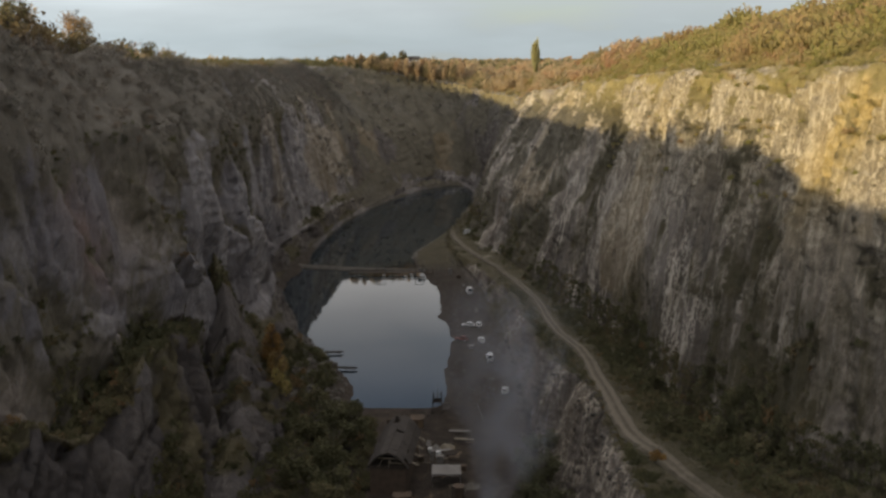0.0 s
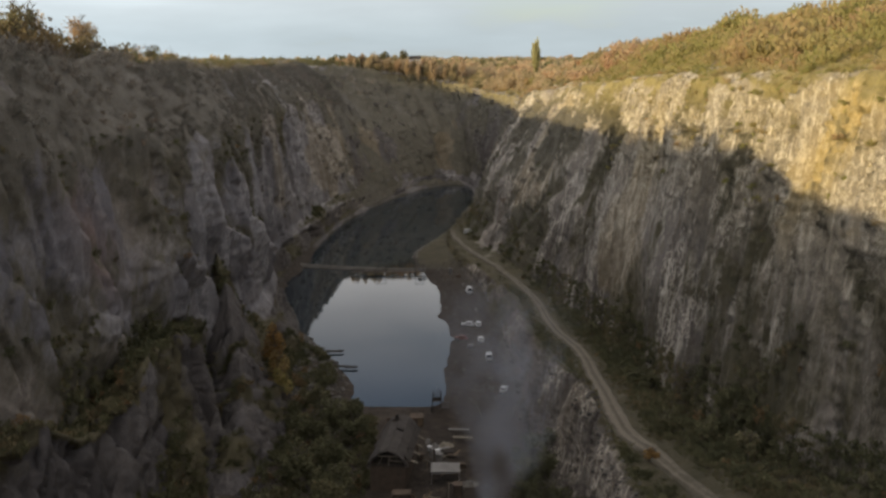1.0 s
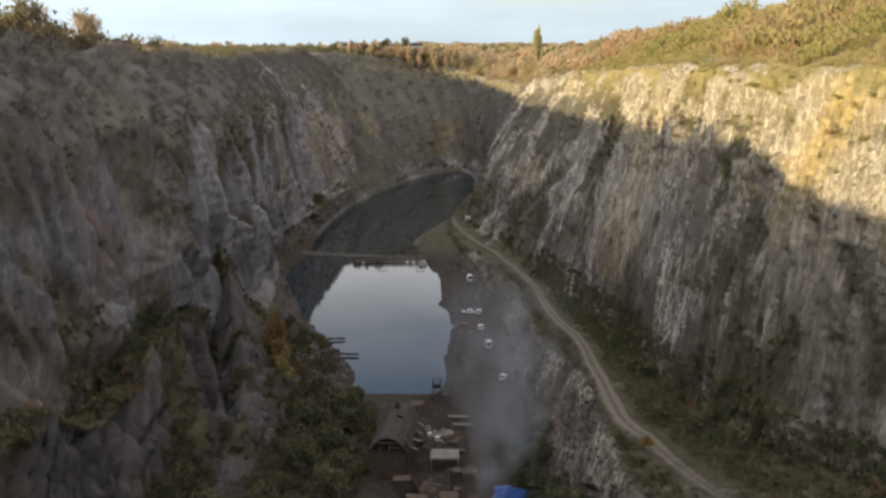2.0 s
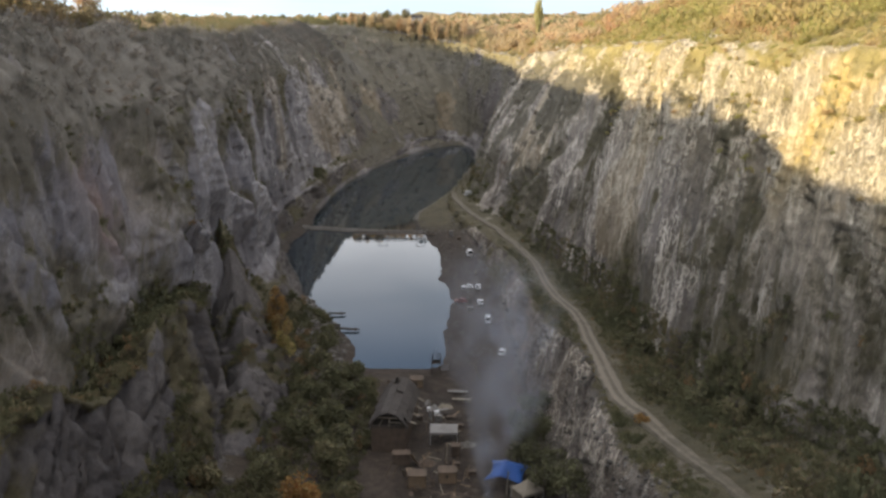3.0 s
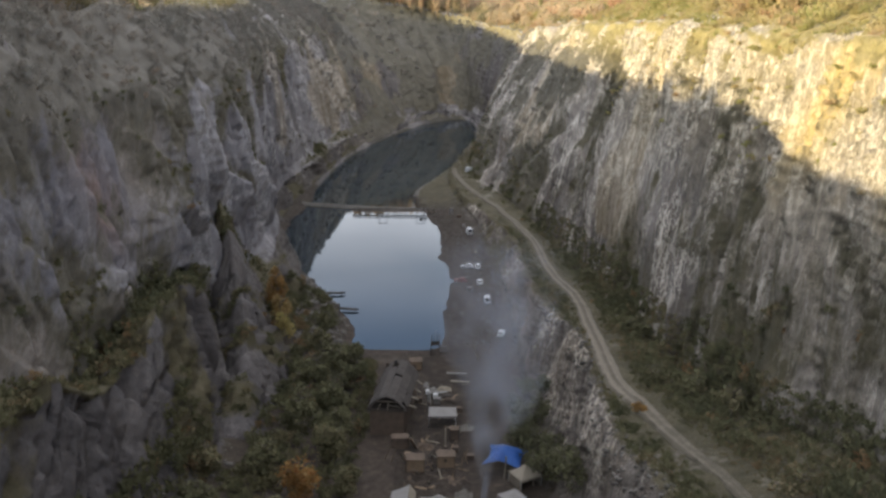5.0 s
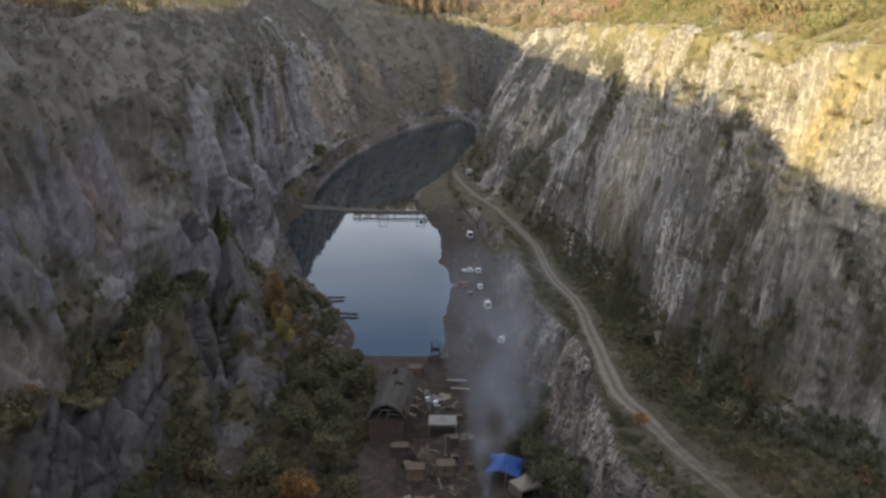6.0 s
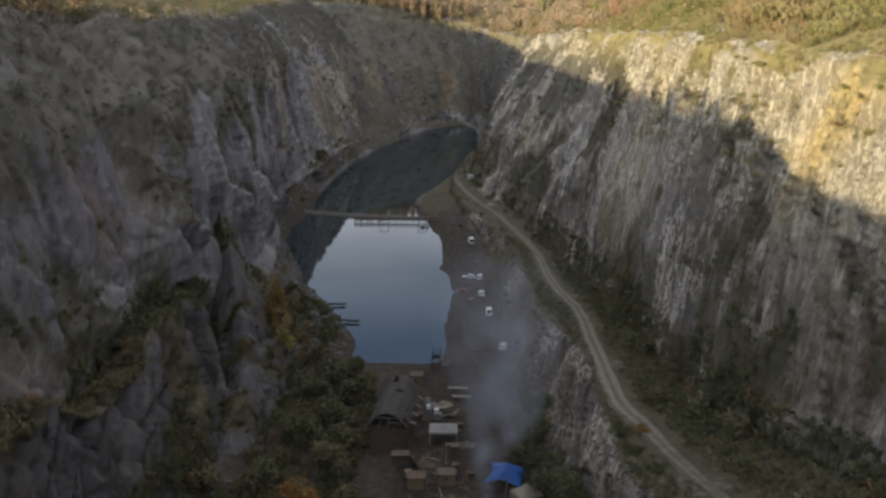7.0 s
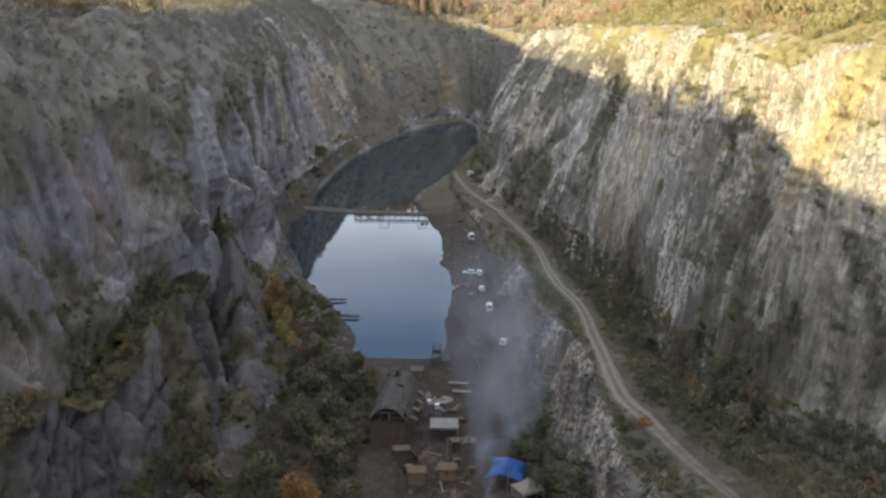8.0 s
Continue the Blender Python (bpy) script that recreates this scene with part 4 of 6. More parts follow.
def thicket(name, label, places, radii, heights, tints, leaves, size, seed, category="bushes", variants=10, mat=None, upright=0.0):
    """Uncountable growth, as one mesh: many plants out of a few forms, each turned and scaled, in three-cornered leaves."""
    rng = np.random.default_rng(seed)
    n, leaves = len(places), 2 * leaves
    forms = np.stack([leaf_cloud(rng, leaves, 1.0, 1.0, 0.9 * size, 9, upright)[:, :3] for _ in range(variants)])
    pick = rng.integers(0, variants, n)
    ang = rng.uniform(0, 2 * math.pi, n)
    q = forms[pick].copy()                                   # plant, leaf, corner, xyz
    c, s = np.cos(ang)[:, None, None], np.sin(ang)[:, None, None]
    r = np.asarray(radii)[:, None, None]
    mid = q[..., 2].mean(axis=2, keepdims=True)
    x, y, z = q[..., 0] * r, q[..., 1] * r, mid[..., 0][..., None] * np.asarray(heights)[:, None, None] + (q[..., 2] - mid) * r
    v = np.stack([x * c - y * s, x * s + y * c, z], -1) + (np.asarray(places) - [0, 0, 0.2])[:, None, None, :]
    t = np.clip(np.asarray(tints)[:, None] + 0.05 * rng.normal(size=(n, leaves)), 0, 1).repeat(3, axis=1)
    v = v.reshape(-1, 3)
    me = fill_mesh(name, v, np.arange(len(v)).reshape(-1, 3), tint=t.reshape(-1))
    me.materials.append(mat or M_WOODS)
    return tagged(new(name, me), label, category, kind="stuff")


def scatter(mask, per_area, seed):
    """Places on the ground sheet, so many a square metre where the mask holds, with their zone and side."""
    rng = np.random.default_rng(seed)
    g = G_POS
    a = np.linalg.norm(np.cross(g[1:, :-1] - g[:-1, :-1], g[:-1, 1:] - g[:-1, :-1]), axis=2)
    want = a * per_area * mask[:-1, :-1]
    count = rng.poisson(np.clip(want, 0, 60))
    i, j = np.nonzero(count)
    k = count[i, j]
    i, j = i.repeat(k), j.repeat(k)
    fu, fv = rng.random((2, len(i), 1))
    p = g[i, j] * (1 - fu) * (1 - fv) + g[i + 1, j] * fu * (1 - fv) + g[i, j + 1] * (1 - fu) * fv + g[i + 1, j + 1] * fu * fv
    return p, G_ZONE[i, j], G_WEST[i, j], G_VEG[i, j], rng


def off_track(p, gap=3.6):
    line = np.array(TRACK, float)
    fine = np.concatenate([line[:-1] + (line[1:] - line[:-1]) * f for f in np.linspace(0, 1, 24)])
    d = np.min(np.hypot(p[:, None, 0] - fine[None, :, 0], p[:, None, 1] - fine[None, :, 1]), axis=1)
    return d > gap


def growth():
    x, y = G_POS[..., 0], G_POS[..., 1]
    seen = (y > 70) & (y < 900)
    # east hillside above the cliff: olive and straw-coloured scrub
    m = ((G_ZONE > 5.0) & (G_ZONE < 6.75) & (x > 20) & (x < 0.52 * y + 16) & seen) * np.interp(G_ZONE, [5.0, 5.25, 6, 7], [0.35, 1, 0.9, 0.35])
    p, zo, we, ve, rng = scatter(m, 0.10, 3)
    tint = 0.44 + 0.24 * vnoise(p[:, 0] * 0.05, p[:, 1] * 0.05, 0 * p[:, 0], 6) + 0.10 * rng.normal(size=len(p)) + 0.16 * np.clip((p[:, 1] - 260) / 200, 0, 1)
    r = rng.uniform(1.0, 2.2, len(p)) ** 1.35 * np.interp(zo, [5, 5.3, 6], [0.55, 1, 1.2])
    r = r * (1 + 0.45 * vnoise(p[:, 0] * 0.08, p[:, 1] * 0.08, 2 + 0 * p[:, 0], 26)) * np.interp(p[:, 1], [170, 210, 330, 400], [1, 1.45, 1.4, 1])
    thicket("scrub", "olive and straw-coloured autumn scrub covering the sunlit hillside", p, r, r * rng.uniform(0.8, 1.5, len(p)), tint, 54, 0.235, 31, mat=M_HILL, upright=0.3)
    # woods round the far end
    m = ((G_ZONE > 4.93) & (G_ZONE < 7.2) & (y > 420) & (y < 1300) & (x > -60) & (x < 420)) * np.interp(G_ZONE, [4.9, 5.1, 6, 7, 8], [0.5, 1, 1, 0.5, 0.2]) * np.where((x < 30) & (G_ZONE < 5.7), 2.6, 1.0)
    p, zo, we, ve, rng = scatter(m, 0.0125, 4)
    tint = 0.58 + 0.26 * vnoise(p[:, 0] * 0.018, p[:, 1] * 0.018, 0 * p[:, 0], 8) + 0.17 * rng.normal(size=len(p))
    r = rng.uniform(2.4, 5.6, len(p)) * np.interp(zo, [4.9, 5.2], [0.5, 1])
    r = r * np.interp(p[:, 0], [-10, 25, 60], [1.2, 1.1, 1.0]) * (zo > 4.98)
    lane = (np.abs(p[:, 0] + 0.031 * p[:, 1]) < 7) & (p[:, 1] > 748)
    r = np.where(lane & (p[:, 1] < 805), np.minimum(r, 1.8), r)
    thicket("woodland", "rust and brown autumn woodland beyond the quarry's far end", p, r, r * rng.uniform(1.1, 1.7, len(p)), tint, 84, 0.24, 32, "woodland", mat=M_FALL, upright=0.12)
    # far woods
    m = ((G_ZONE > 7.15) & (G_ZONE < 8.6) & (y > 500) & (np.abs(x) < 0.62 * y)) * 1.0
    p, zo, we, ve, rng = scatter(m, 0.0016, 5)
    near = rng.random(len(p)) < np.interp(p[:, 1], [700, 2500], [1, 0.35])
    p = p[near]
    tint = 0.45 + 0.4 * vnoise(p[:, 0] * 0.006, p[:, 1] * 0.006, 0 * p[:, 0], 9) + 0.15 * rng.normal(size=len(p))
    r = rng.uniform(4, 9, len(p))
    thicket("woodland", "distant brown and dark green woods on the horizon", p, r, r * rng.uniform(0.9, 1.4, len(p)), tint, 16, 0.58, 33, "woodland", mat=M_FALL)
    # west rim and the overgrown slope under it
    m = ((G_ZONE > 4.6) & (G_ZONE < 5.5) & (x < -30) & (y > 60) & (y < 640)) * np.interp(G_ZONE, [4.6, 4.8, 4.95, 5.05, 5.5], [0.2, 0.6, 0.9, 1, 1]) * np.where((G_ZONE < 5) & (y < 300), np.clip(2 * G_VEG - 0.5, 0, 1), 1)
    p, zo, we, ve, rng = scatter(m, 0.15, 6)
    tint = 0.42 + 0.26 * vnoise(p[:, 0] * 0.03, p[:, 1] * 0.03, 0 * p[:, 0], 10) + 0.13 * rng.normal(size=len(p))
    r = rng.uniform(1.0, 2.2, len(p)) * np.interp(zo, [4.6, 5.1], [0.6, 1.0]) * np.interp(p[:, 1], [540, 600], [1, 1.5])
    thicket("scrub", "brown and dull green bushes along the shaded west rim", p, r, r * rng.uniform(1.2, 2.0, len(p)), tint, 38, 0.29, 34, mat=M_BRUSH, upright=0.2)
    # the wood behind the west rim; its unseen south end is added to shade the east wall
    m = ((G_ZONE > 5.0) & (G_ZONE < 7.0) & (x < -30) & (y > -40) & (y < 760)) * np.interp(G_ZONE, [5.0, 5.35, 5.4, 6, 7], [2.3, 2.0, 1, 0.8, 0.35])
    p, zo, we, ve, rng = scatter(m, 0.021, 9)
    tint = 0.36 + 0.26 * vnoise(p[:, 0] * 0.03, p[:, 1] * 0.03, 0 * p[:, 0], 10) + 0.12 * rng.normal(size=len(p))
    r = rng.uniform(1.7, 2.9, len(p)) * np.interp(p[:, 1], [40, 58, 122, 134, 205, 226, 420], [1.2, 1.3, 1.45, 1.7, 1.7, 1.0, 0.95])
    # shade is put into the wood's dark leaf colours, as sun still strikes it
    thicket("woodland", "brown half-bare autumn wood behind the quarry's west rim", p, r, r * rng.uniform(1.9, 2.7, len(p)) * np.interp(p[:, 1], [200, 300, 400], [0.62, 0.62, 1]), tint, 84, 0.18, 37, "woodland", mat=M_SCRUB_SHADED, upright=0.1)
    # benches and gullies within the quarry
    m = ((G_ZONE > 1.9) & (G_ZONE < 4.75) & (G_VEG > 0.55) & (y > 75) & (y < 520)) * np.clip((G_VEG - 0.5) * 2, 0, 1)
    m = m * np.where((G_WEST < 0.5) & (y > 270), 0.4, 1.0)
    m = m * np.where((G_ZONE > 2.97) & (G_ZONE < 4.45), 1.0, 0.25) * (1 + 0.7 * G_WEST) * np.where((G_WEST > 0.5) & (G_ZONE > 2.9) & (G_ZONE < 4.1) & (y < 215), 2.4, 1.0)
    p, zo, we, ve, rng = scatter(m, 0.17, 7)
    keep = off_track(p, 3.0)
    p, zo = p[keep], zo[keep]
    tint = 0.20 + 0.22 * vnoise(p[:, 0] * 0.06, p[:, 1] * 0.06, p[:, 2] * 0.05, 12) + 0.14 * rng.normal(size=len(p))
    tint = np.where(rng.random(len(p)) < 0.04, 0.85, tint)
    r = rng.uniform(0.6, 2.0, len(p)) * np.interp(zo, [2.9, 3.0, 3.4, 3.8, 4.1, 4.2], [0.7, 0.7, 0.9, 1.25, 1.2, 0.7])
    r = np.where(off_track(p, 6.0), r, r * 0.6)
    thicket("scrub", "low dark green and rust bushes on the quarry's benches and ledges", p, r, r * rng.uniform(0.9, 1.6, len(p)), tint, 36, 0.335, 35, mat=M_SCRUB_SHADED, upright=0.4)

    # tufts and seedlings over the east bench
    m = ((G_ZONE > 2.99) & (G_ZONE < 4.12) & (G_WEST < 0.5) & (y > 80) & (y < 330)) * 1.0
    p, zo, we, ve, rng = scatter(m, 1.05, 17)
    p = p[off_track(p, 2.2)]
    tint = 0.26 + 0.25 * vnoise(p[:, 0] * 0.09, p[:, 1] * 0.09, 0 * p[:, 0], 15) + 0.14 * rng.normal(size=len(p))
    r = rng.uniform(0.35, 1.1, len(p))
    r = np.where(off_track(p, 4.0), r, r * 0.5)
    thicket("tufts", "rough olive grass tufts and seedlings covering the bench", p, r, r * rng.uniform(0.7, 1.5, len(p)), tint, 14, 0.52, 38, mat=M_SCRUB_SHADED, upright=0.5)
    # bushes that hang on the ledges of the sunlit wall's top
    m = ((G_ZONE > 4.62) & (G_ZONE < 5.12) & (G_WEST < 0.5) & (G_VEG > 0.28) & (y > 95) & (y < 300)) * 1.0
    p, zo, we, ve, rng = scatter(m, 0.06, 18)
    tint = 0.42 + 0.18 * rng.normal(size=len(p))
    r = rng.uniform(0.4, 1.3, len(p))
    thicket("scrub", "straw-coloured bushes clinging to ledges of the sunlit cliff top", p, r, r * rng.uniform(0.8, 1.5, len(p)), tint, 40, 0.32, 39, mat=M_HILL, upright=0.2)
    # undergrowth of the quarry floor's west side
    m = ((G_ZONE > 0.2) & (G_ZONE < 2.5) & (x < np.where(y < 214, -15.2, -18)) & (y > 95) & (y < 262) & ((G_ZONE > 1.15) | (y < 214))) * np.interp(G_ZONE, [0.9, 1.15, 1.35, 2.35], [0.8, 0.8, 1, 0.7])
    p, zo, we, ve, rng = scatter(m, 0.24, 8)
    keep = (p[:, 0] > -38) | (p[:, 1] < 152) | (p[:, 1] > 222)
    p = p[keep]
    tint = 0.14 + 0.16 * vnoise(p[:, 0] * 0.10, p[:, 1] * 0.10, 0 * p[:, 0], 14) + 0.12 * rng.normal(size=len(p))
    tint = np.where(rng.random(len(p)) < 0.08, 0.8, tint)
    r = rng.uniform(0.9, 2.3, len(p))
    thicket("undergrowth", "tangled dark green and brown undergrowth on the quarry floor", p, r, r * rng.uniform(1.0, 1.9, len(p)), tint, 56, 0.30, 36, mat=M_SCRUB_SHADED, upright=0.35)

    # brown brush over the steep far end
    m = ((G_ZONE > 4.04) & (G_ZONE < 4.98) & (y > 330) & (y < 760)) * np.interp(y, [330, 440, 560], [0.15, 0.7, 1.0])
    p, zo, we, ve, rng = scatter(m, 0.013, 20)
    keep = fbm(p[:, 0] * 0.03, p[:, 1] * 0.03, p[:, 2] * 0.05, 3, 28) > -0.15
    p, zo = p[keep], zo[keep]
    tint = 0.45 + 0.35 * vnoise(p[:, 0] * 0.04, p[:, 1] * 0.04, p[:, 2] * 0.05, 29) + 0.15 * rng.normal(size=len(p))
    r = rng.uniform(1.0, 2.6, len(p))
    thicket("scrub", "grey-brown leafless brush over the steep far end", p, r, r * rng.uniform(1.0, 1.6, len(p)), tint, 44, 0.28, 42, mat=M_BRUSH, upright=0.2)
    # growth that hangs on the rock spur
    pts, veg = SPUR[0]
    rng = np.random.default_rng(19)
    pick = rng.choice(np.nonzero((veg > 0.35) & (pts[:, 2] > 3))[0], 380, replace=False)
    p = pts[pick]
    tint = 0.30 + 0.30 * vnoise(p[:, 0] * 0.12, p[:, 1] * 0.12, p[:, 2] * 0.12, 16) + 0.15 * rng.normal(size=len(p))
    r = rng.uniform(0.45, 1.5, len(p))
    thicket("scrub", "olive and rust bushes hanging on the rock spur", p, r, r * rng.uniform(0.8, 1.5, len(p)), tint, 54, 0.28, 41, mat=M_SCRUB_SHADED, upright=0.2)


growth()

# trees that stand out singly
for i, (x, y, h, r, tint) in enumerate([(-25.0, 142.0, 11, 4.5, 0.85), (-45, 236, 13, 3.0, 0.80), (-47, 247, 11, 2.6, 0.76), (-43, 228, 10, 2.8, 0.68), (-40.5, 220, 8, 2.6, 0.5)]):
    tree(x, y, h, r, tint, 100 + i, "yellow-orange autumn tree standing on the quarry floor", 1500, 0.38, spread=0.09, bare=0.12)
for i, (x, y, h, r, tint) in enumerate([(-29, 193, 10, 4.6, 0.14), (-23, 181, 9, 4.4, 0.10), (-29, 172, 10, 4.8, 0.16), (-21, 160, 9, 4.0, 0.30), (-27, 204, 9, 4.6, 0.12),
                                        (-20, 196, 8, 3.8, 0.08), (-33, 151, 8, 3.8, 0.20), (-22.5, 212, 6, 3.4, 0.12), 
                                        (-17.5, 149, 6, 2.8, 0.32), (-31, 217, 7, 3.4, 0.28), (-21, 170, 8, 3.6, 0.18), (-42, 146, 8, 3.6, 0.42), (-40, 134, 8, 3.6, 0.18), (-41, 122, 9, 3.8, 0.25), (-34, 128, 8, 3.6, 0.15), (-28, 133, 7, 3.2, 0.22)]):
    tree(x, y, h, r, tint, 130 + i, "dull green leafy tree among others beside the camp", 2200, 0.37, bare=0.12, spread=0.14, mat=M_SCRUB_SHADED)
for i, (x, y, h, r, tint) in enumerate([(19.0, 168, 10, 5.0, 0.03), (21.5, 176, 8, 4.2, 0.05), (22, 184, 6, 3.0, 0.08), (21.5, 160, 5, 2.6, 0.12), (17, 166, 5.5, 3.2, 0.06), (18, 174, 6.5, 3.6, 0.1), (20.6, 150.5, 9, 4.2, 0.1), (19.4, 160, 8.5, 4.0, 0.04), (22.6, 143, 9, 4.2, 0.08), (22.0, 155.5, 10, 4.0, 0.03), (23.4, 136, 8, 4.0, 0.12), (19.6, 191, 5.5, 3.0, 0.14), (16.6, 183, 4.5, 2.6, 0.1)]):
    tree(x, y, h, r, tint, 160 + i, "dark green tree at the foot of the rock face", 1100, 0.36, mat=M_SCRUB_SHADED)
for i, (x, y, h, r, tint) in enumerate([(45, 124, 6, 2.4, 0.40), (39, 148, 5, 2.2, 0.30), (44, 183, 4.5, 2.2, 0.18), (41, 187, 4, 2.0, 0.16), (42.5, 137, 5, 2.4, 0.24), (42, 92, 6, 2.2, 0.42), (41, 242, 5, 2.4, 0.2), (38.5, 268, 4.5, 2.2, 0.22)]):
    tree(x, y, h, r, tint, 180 + i, "small yellow-green tree beside the gravel track", 900, 0.28, mat=M_SCRUB_SHADED, spread=0.12)
tree(32.9, 133, 2.0, 1.4, 0.78, 199, "low rust-red bush on the verge of the track", 420, 0.24, name="bush", bare=0.1)
for i in range(16):
    y = 128 + 8.5 * i + 3 * math.sin(i * 2.3)
    x = -70 - 2.5 * (0.5 + 0.5 * math.sin(i * 1.7)) - 0.02 * (y - 120)
    tall = 9.0 if y < 205 else 5.0
    bare_top = i % 3 != 1
    tree(x, y, tall + 1.5 * math.sin(i * 3.1), 2.6, 0.45 + 0.35 * math.sin(i * 1.3), 210 + i, "half-bare autumn tree on the quarry's west rim" if bare_top else "leafy brown autumn tree on the quarry's west rim",
         420 if bare_top else 1100, 0.26, bare=0.25, twigs=8, mat=M_FALL)


def poplar(x, y, height):
    rng = np.random.default_rng(7)
    ob = tagged(new("poplar_tree"), "tall slender yellow-green poplar standing above the woods", "tree")
    ob.location = (x, y, ground_z(x, y) - 0.2)
    v, f = limbs(rng, height, 2.0, 14, 0.4, 2)
    part("trunk", fill_mesh("trunk", v, f, True), M_BARK, ob)
    q = leaf_cloud(rng, 1500, 1.0, 1.0, 0.16, 34, 0.4)
    h = q[..., 2]
    wide = np.interp(h, [0, 0.3, 0.7, 1.0], [2.6, 3.2, 3.6, 3.8])
    q[..., 0] *= wide
    q[..., 1] *= wide
    q[..., 2] = 2 + h * (height - 1)
    v = q.reshape(-1, 3)
    part("crown", fill_mesh("crown", v, np.arange(len(v)).reshape(-1, 4), tint=np.full(len(v), 0.5)), M_POPLAR, ob)


# taller heads on the far skyline
for i, (x, y, top, r, tint) in enumerate([(-104, 772, 87.5, 3.6, 0.1), (-93, 780, 89, 4.5, 0.05), (-84, 770, 89, 4.2, 0.85), (-78, 790, 92, 4.0, 0.08), (-66, 776, 91, 5.0, 0.6), (-57, 768, 92, 5.2, 0.4),
                                          (-50, 786, 95, 4.2, 0.05), (-41, 774, 92.5, 5.6, 0.3), (-34, 782, 94.5, 6.0, 0.15), (-31, 765, 89, 4.6, 0.55), (-14, 776, 88.5, 5.4, 0.7), (-31, 744, 86.5, 4.4, 0.5), (-24, 741, 86, 4.0, 0.8), (-17, 742, 85.5, 4.2, 0.35), (-9, 738, 85, 4.2, 0.65), (-4, 790, 87.5, 5.0, 0.12), (8, 770, 87, 5.2, 0.75)]):
    tree(x, y, top - ground_z(x, y), r, tint, 260 + i, "tall rounded autumn tree on the far skyline" if tint > 0.25 else "tall dark green tree on the far skyline", 620, 0.95, spread=0.08, bare=0.15, mat=M_FALL)

rng_far = np.random.default_rng(91)
for i in range(20):
    x = -74 + 4.6 * i + 1.5 * rng_far.normal()
    y = 731 + 5 * rng_far.random() - 0.12 * max(0, x + 20)
    tree(x, y, (89.0 if x < -38 else 86.5) + 3.5 * rng_far.random() - ground_z(x, y), 2.6 + 1.4 * rng_far.random(), 0.3 + 0.5 * rng_far.random(), 300 + i, "brown autumn tree on the quarry's far rim", 420, 0.8, spread=0.08, bare=0.15, mat=M_FALL)

poplar(71.3, 730, 102.6 - ground_z(71.3, 730))

# ---- the camp on the quarry floor ----
M_PLANK = plain("weathered_planks", (0.090, 0.067, 0.050), 0.9, 0.45, 0.8)
M_PLY = plain("raw_plywood", (0.165, 0.120, 0.078), 0.8, 0.3, 0.7)
M_WHITE = plain("white_canvas", (0.175, 0.165, 0.155), 0.8, 0.15, 0.6)
M_BEIGE = plain("beige_canvas", (0.19, 0.165, 0.128), 0.85, 0.25, 0.6)
M_BLUE = plain("blue_tarpaulin", (0.017, 0.060, 0.21), 0.45, 0.2, 0.8)
M_SHINGLE = plain("grey_roof_boards", (0.052, 0.045, 0.040), 0.9, 0.4, 0.6)
M_DARK = plain("dark_timber", (0.045, 0.038, 0.032), 0.9, 0.4, 1.0)
M_PAINT = plain("white_paint", (0.50, 0.50, 0.49), 0.35, 0.08, 1.0)
M_RED = plain("dull_red_paint", (0.17, 0.07, 0.055), 0.5, 0.25, 1.0)
M_TYRE = plain("rubber", (0.02, 0.02, 0.02), 0.8, 0.2, 3.0)
M_STEEL = plain("galvanised_steel", (0.45, 0.45, 0.44), 0.4, 0.2, 2.0, 0.8)
M_STONE = plain("loose_limestone", (0.105, 0.096, 0.084), 0.95, 0.45, 0.6)
M_PANE, _t, _b = material("dark_glass", 0.05)
_b.inputs["Base Color"].default_value, _b.inputs["Specular IOR Level"].default_value = (0.02, 0.022, 0.025, 1), 0.5


def box(size, at=(0, 0, 0), turn=(0, 0, 0), bevel=0.0, bm=None):
    """A box standing on its place (its foot is at z = 0 of at), edges broken by the bevel."""
    bm = bm or bmesh.new()
    m = pose(*at, *turn) @ Matrix.Translation((0, 0, size[2] / 2)) @ Matrix.Diagonal((*size, 1))
    made = bmesh.ops.create_cube(bm, size=1.0, matrix=m)
    if bevel:
        edges = list({e for v in made["verts"] for e in v.link_edges})
        bmesh.ops.bevel(bm, geom=edges, offset=bevel, segments=1, affect="EDGES")
    return bm


def beam(a, b, r, bm=None, sides=6):
    """A round pole from a to b."""
    bm = bm or bmesh.new()
    v, f = tube([a, b], [r, r * 0.9], sides)
    vs = [bm.verts.new(p) for p in v]
    for q in f:
        bm.faces.new([vs[i] for i in q])
    bm.faces.new(vs[:sides][::-1])
    bm.faces.new(vs[sides:])
    return bm


def sheet(pts, thick=0.03):
    """A cloth or board sheet with thickness, over a grid of points."""
    pts = np.asarray(pts, float)
    nu, nv = pts.shape[:2]
    n = nu * nv
    idx = np.arange(n).reshape(nu, nv)
    top = np.stack([idx[:-1, :-1], idx[1:, :-1], idx[1:, 1:], idx[:-1, 1:]], -1).reshape(-1, 4)
    low = top[:, ::-1] + n
    ring = np.concatenate([idx[:, 0], idx[-1, 1:], idx[-2::-1, -1], idx[0, -2:0:-1]])
    nxt = np.roll(ring, -1)
    edge = np.stack([nxt, ring, ring + n, nxt + n], -1)
    v = np.concatenate([pts.reshape(-1, 3), pts.reshape(-1, 3) - [0, 0, thick]])
    return fill_mesh("sheet", v, np.concatenate([top, low, edge]))


def stand(name, x, y, label, category, turn=0.0, z=None, group=""):
    ob = tagged(new(name), label, category, group)
    ob.location = (x, y, ground_z(x, y, 60) if z is None else z)
    ob.rotation_euler = (0, 0, radians(turn))
    return ob


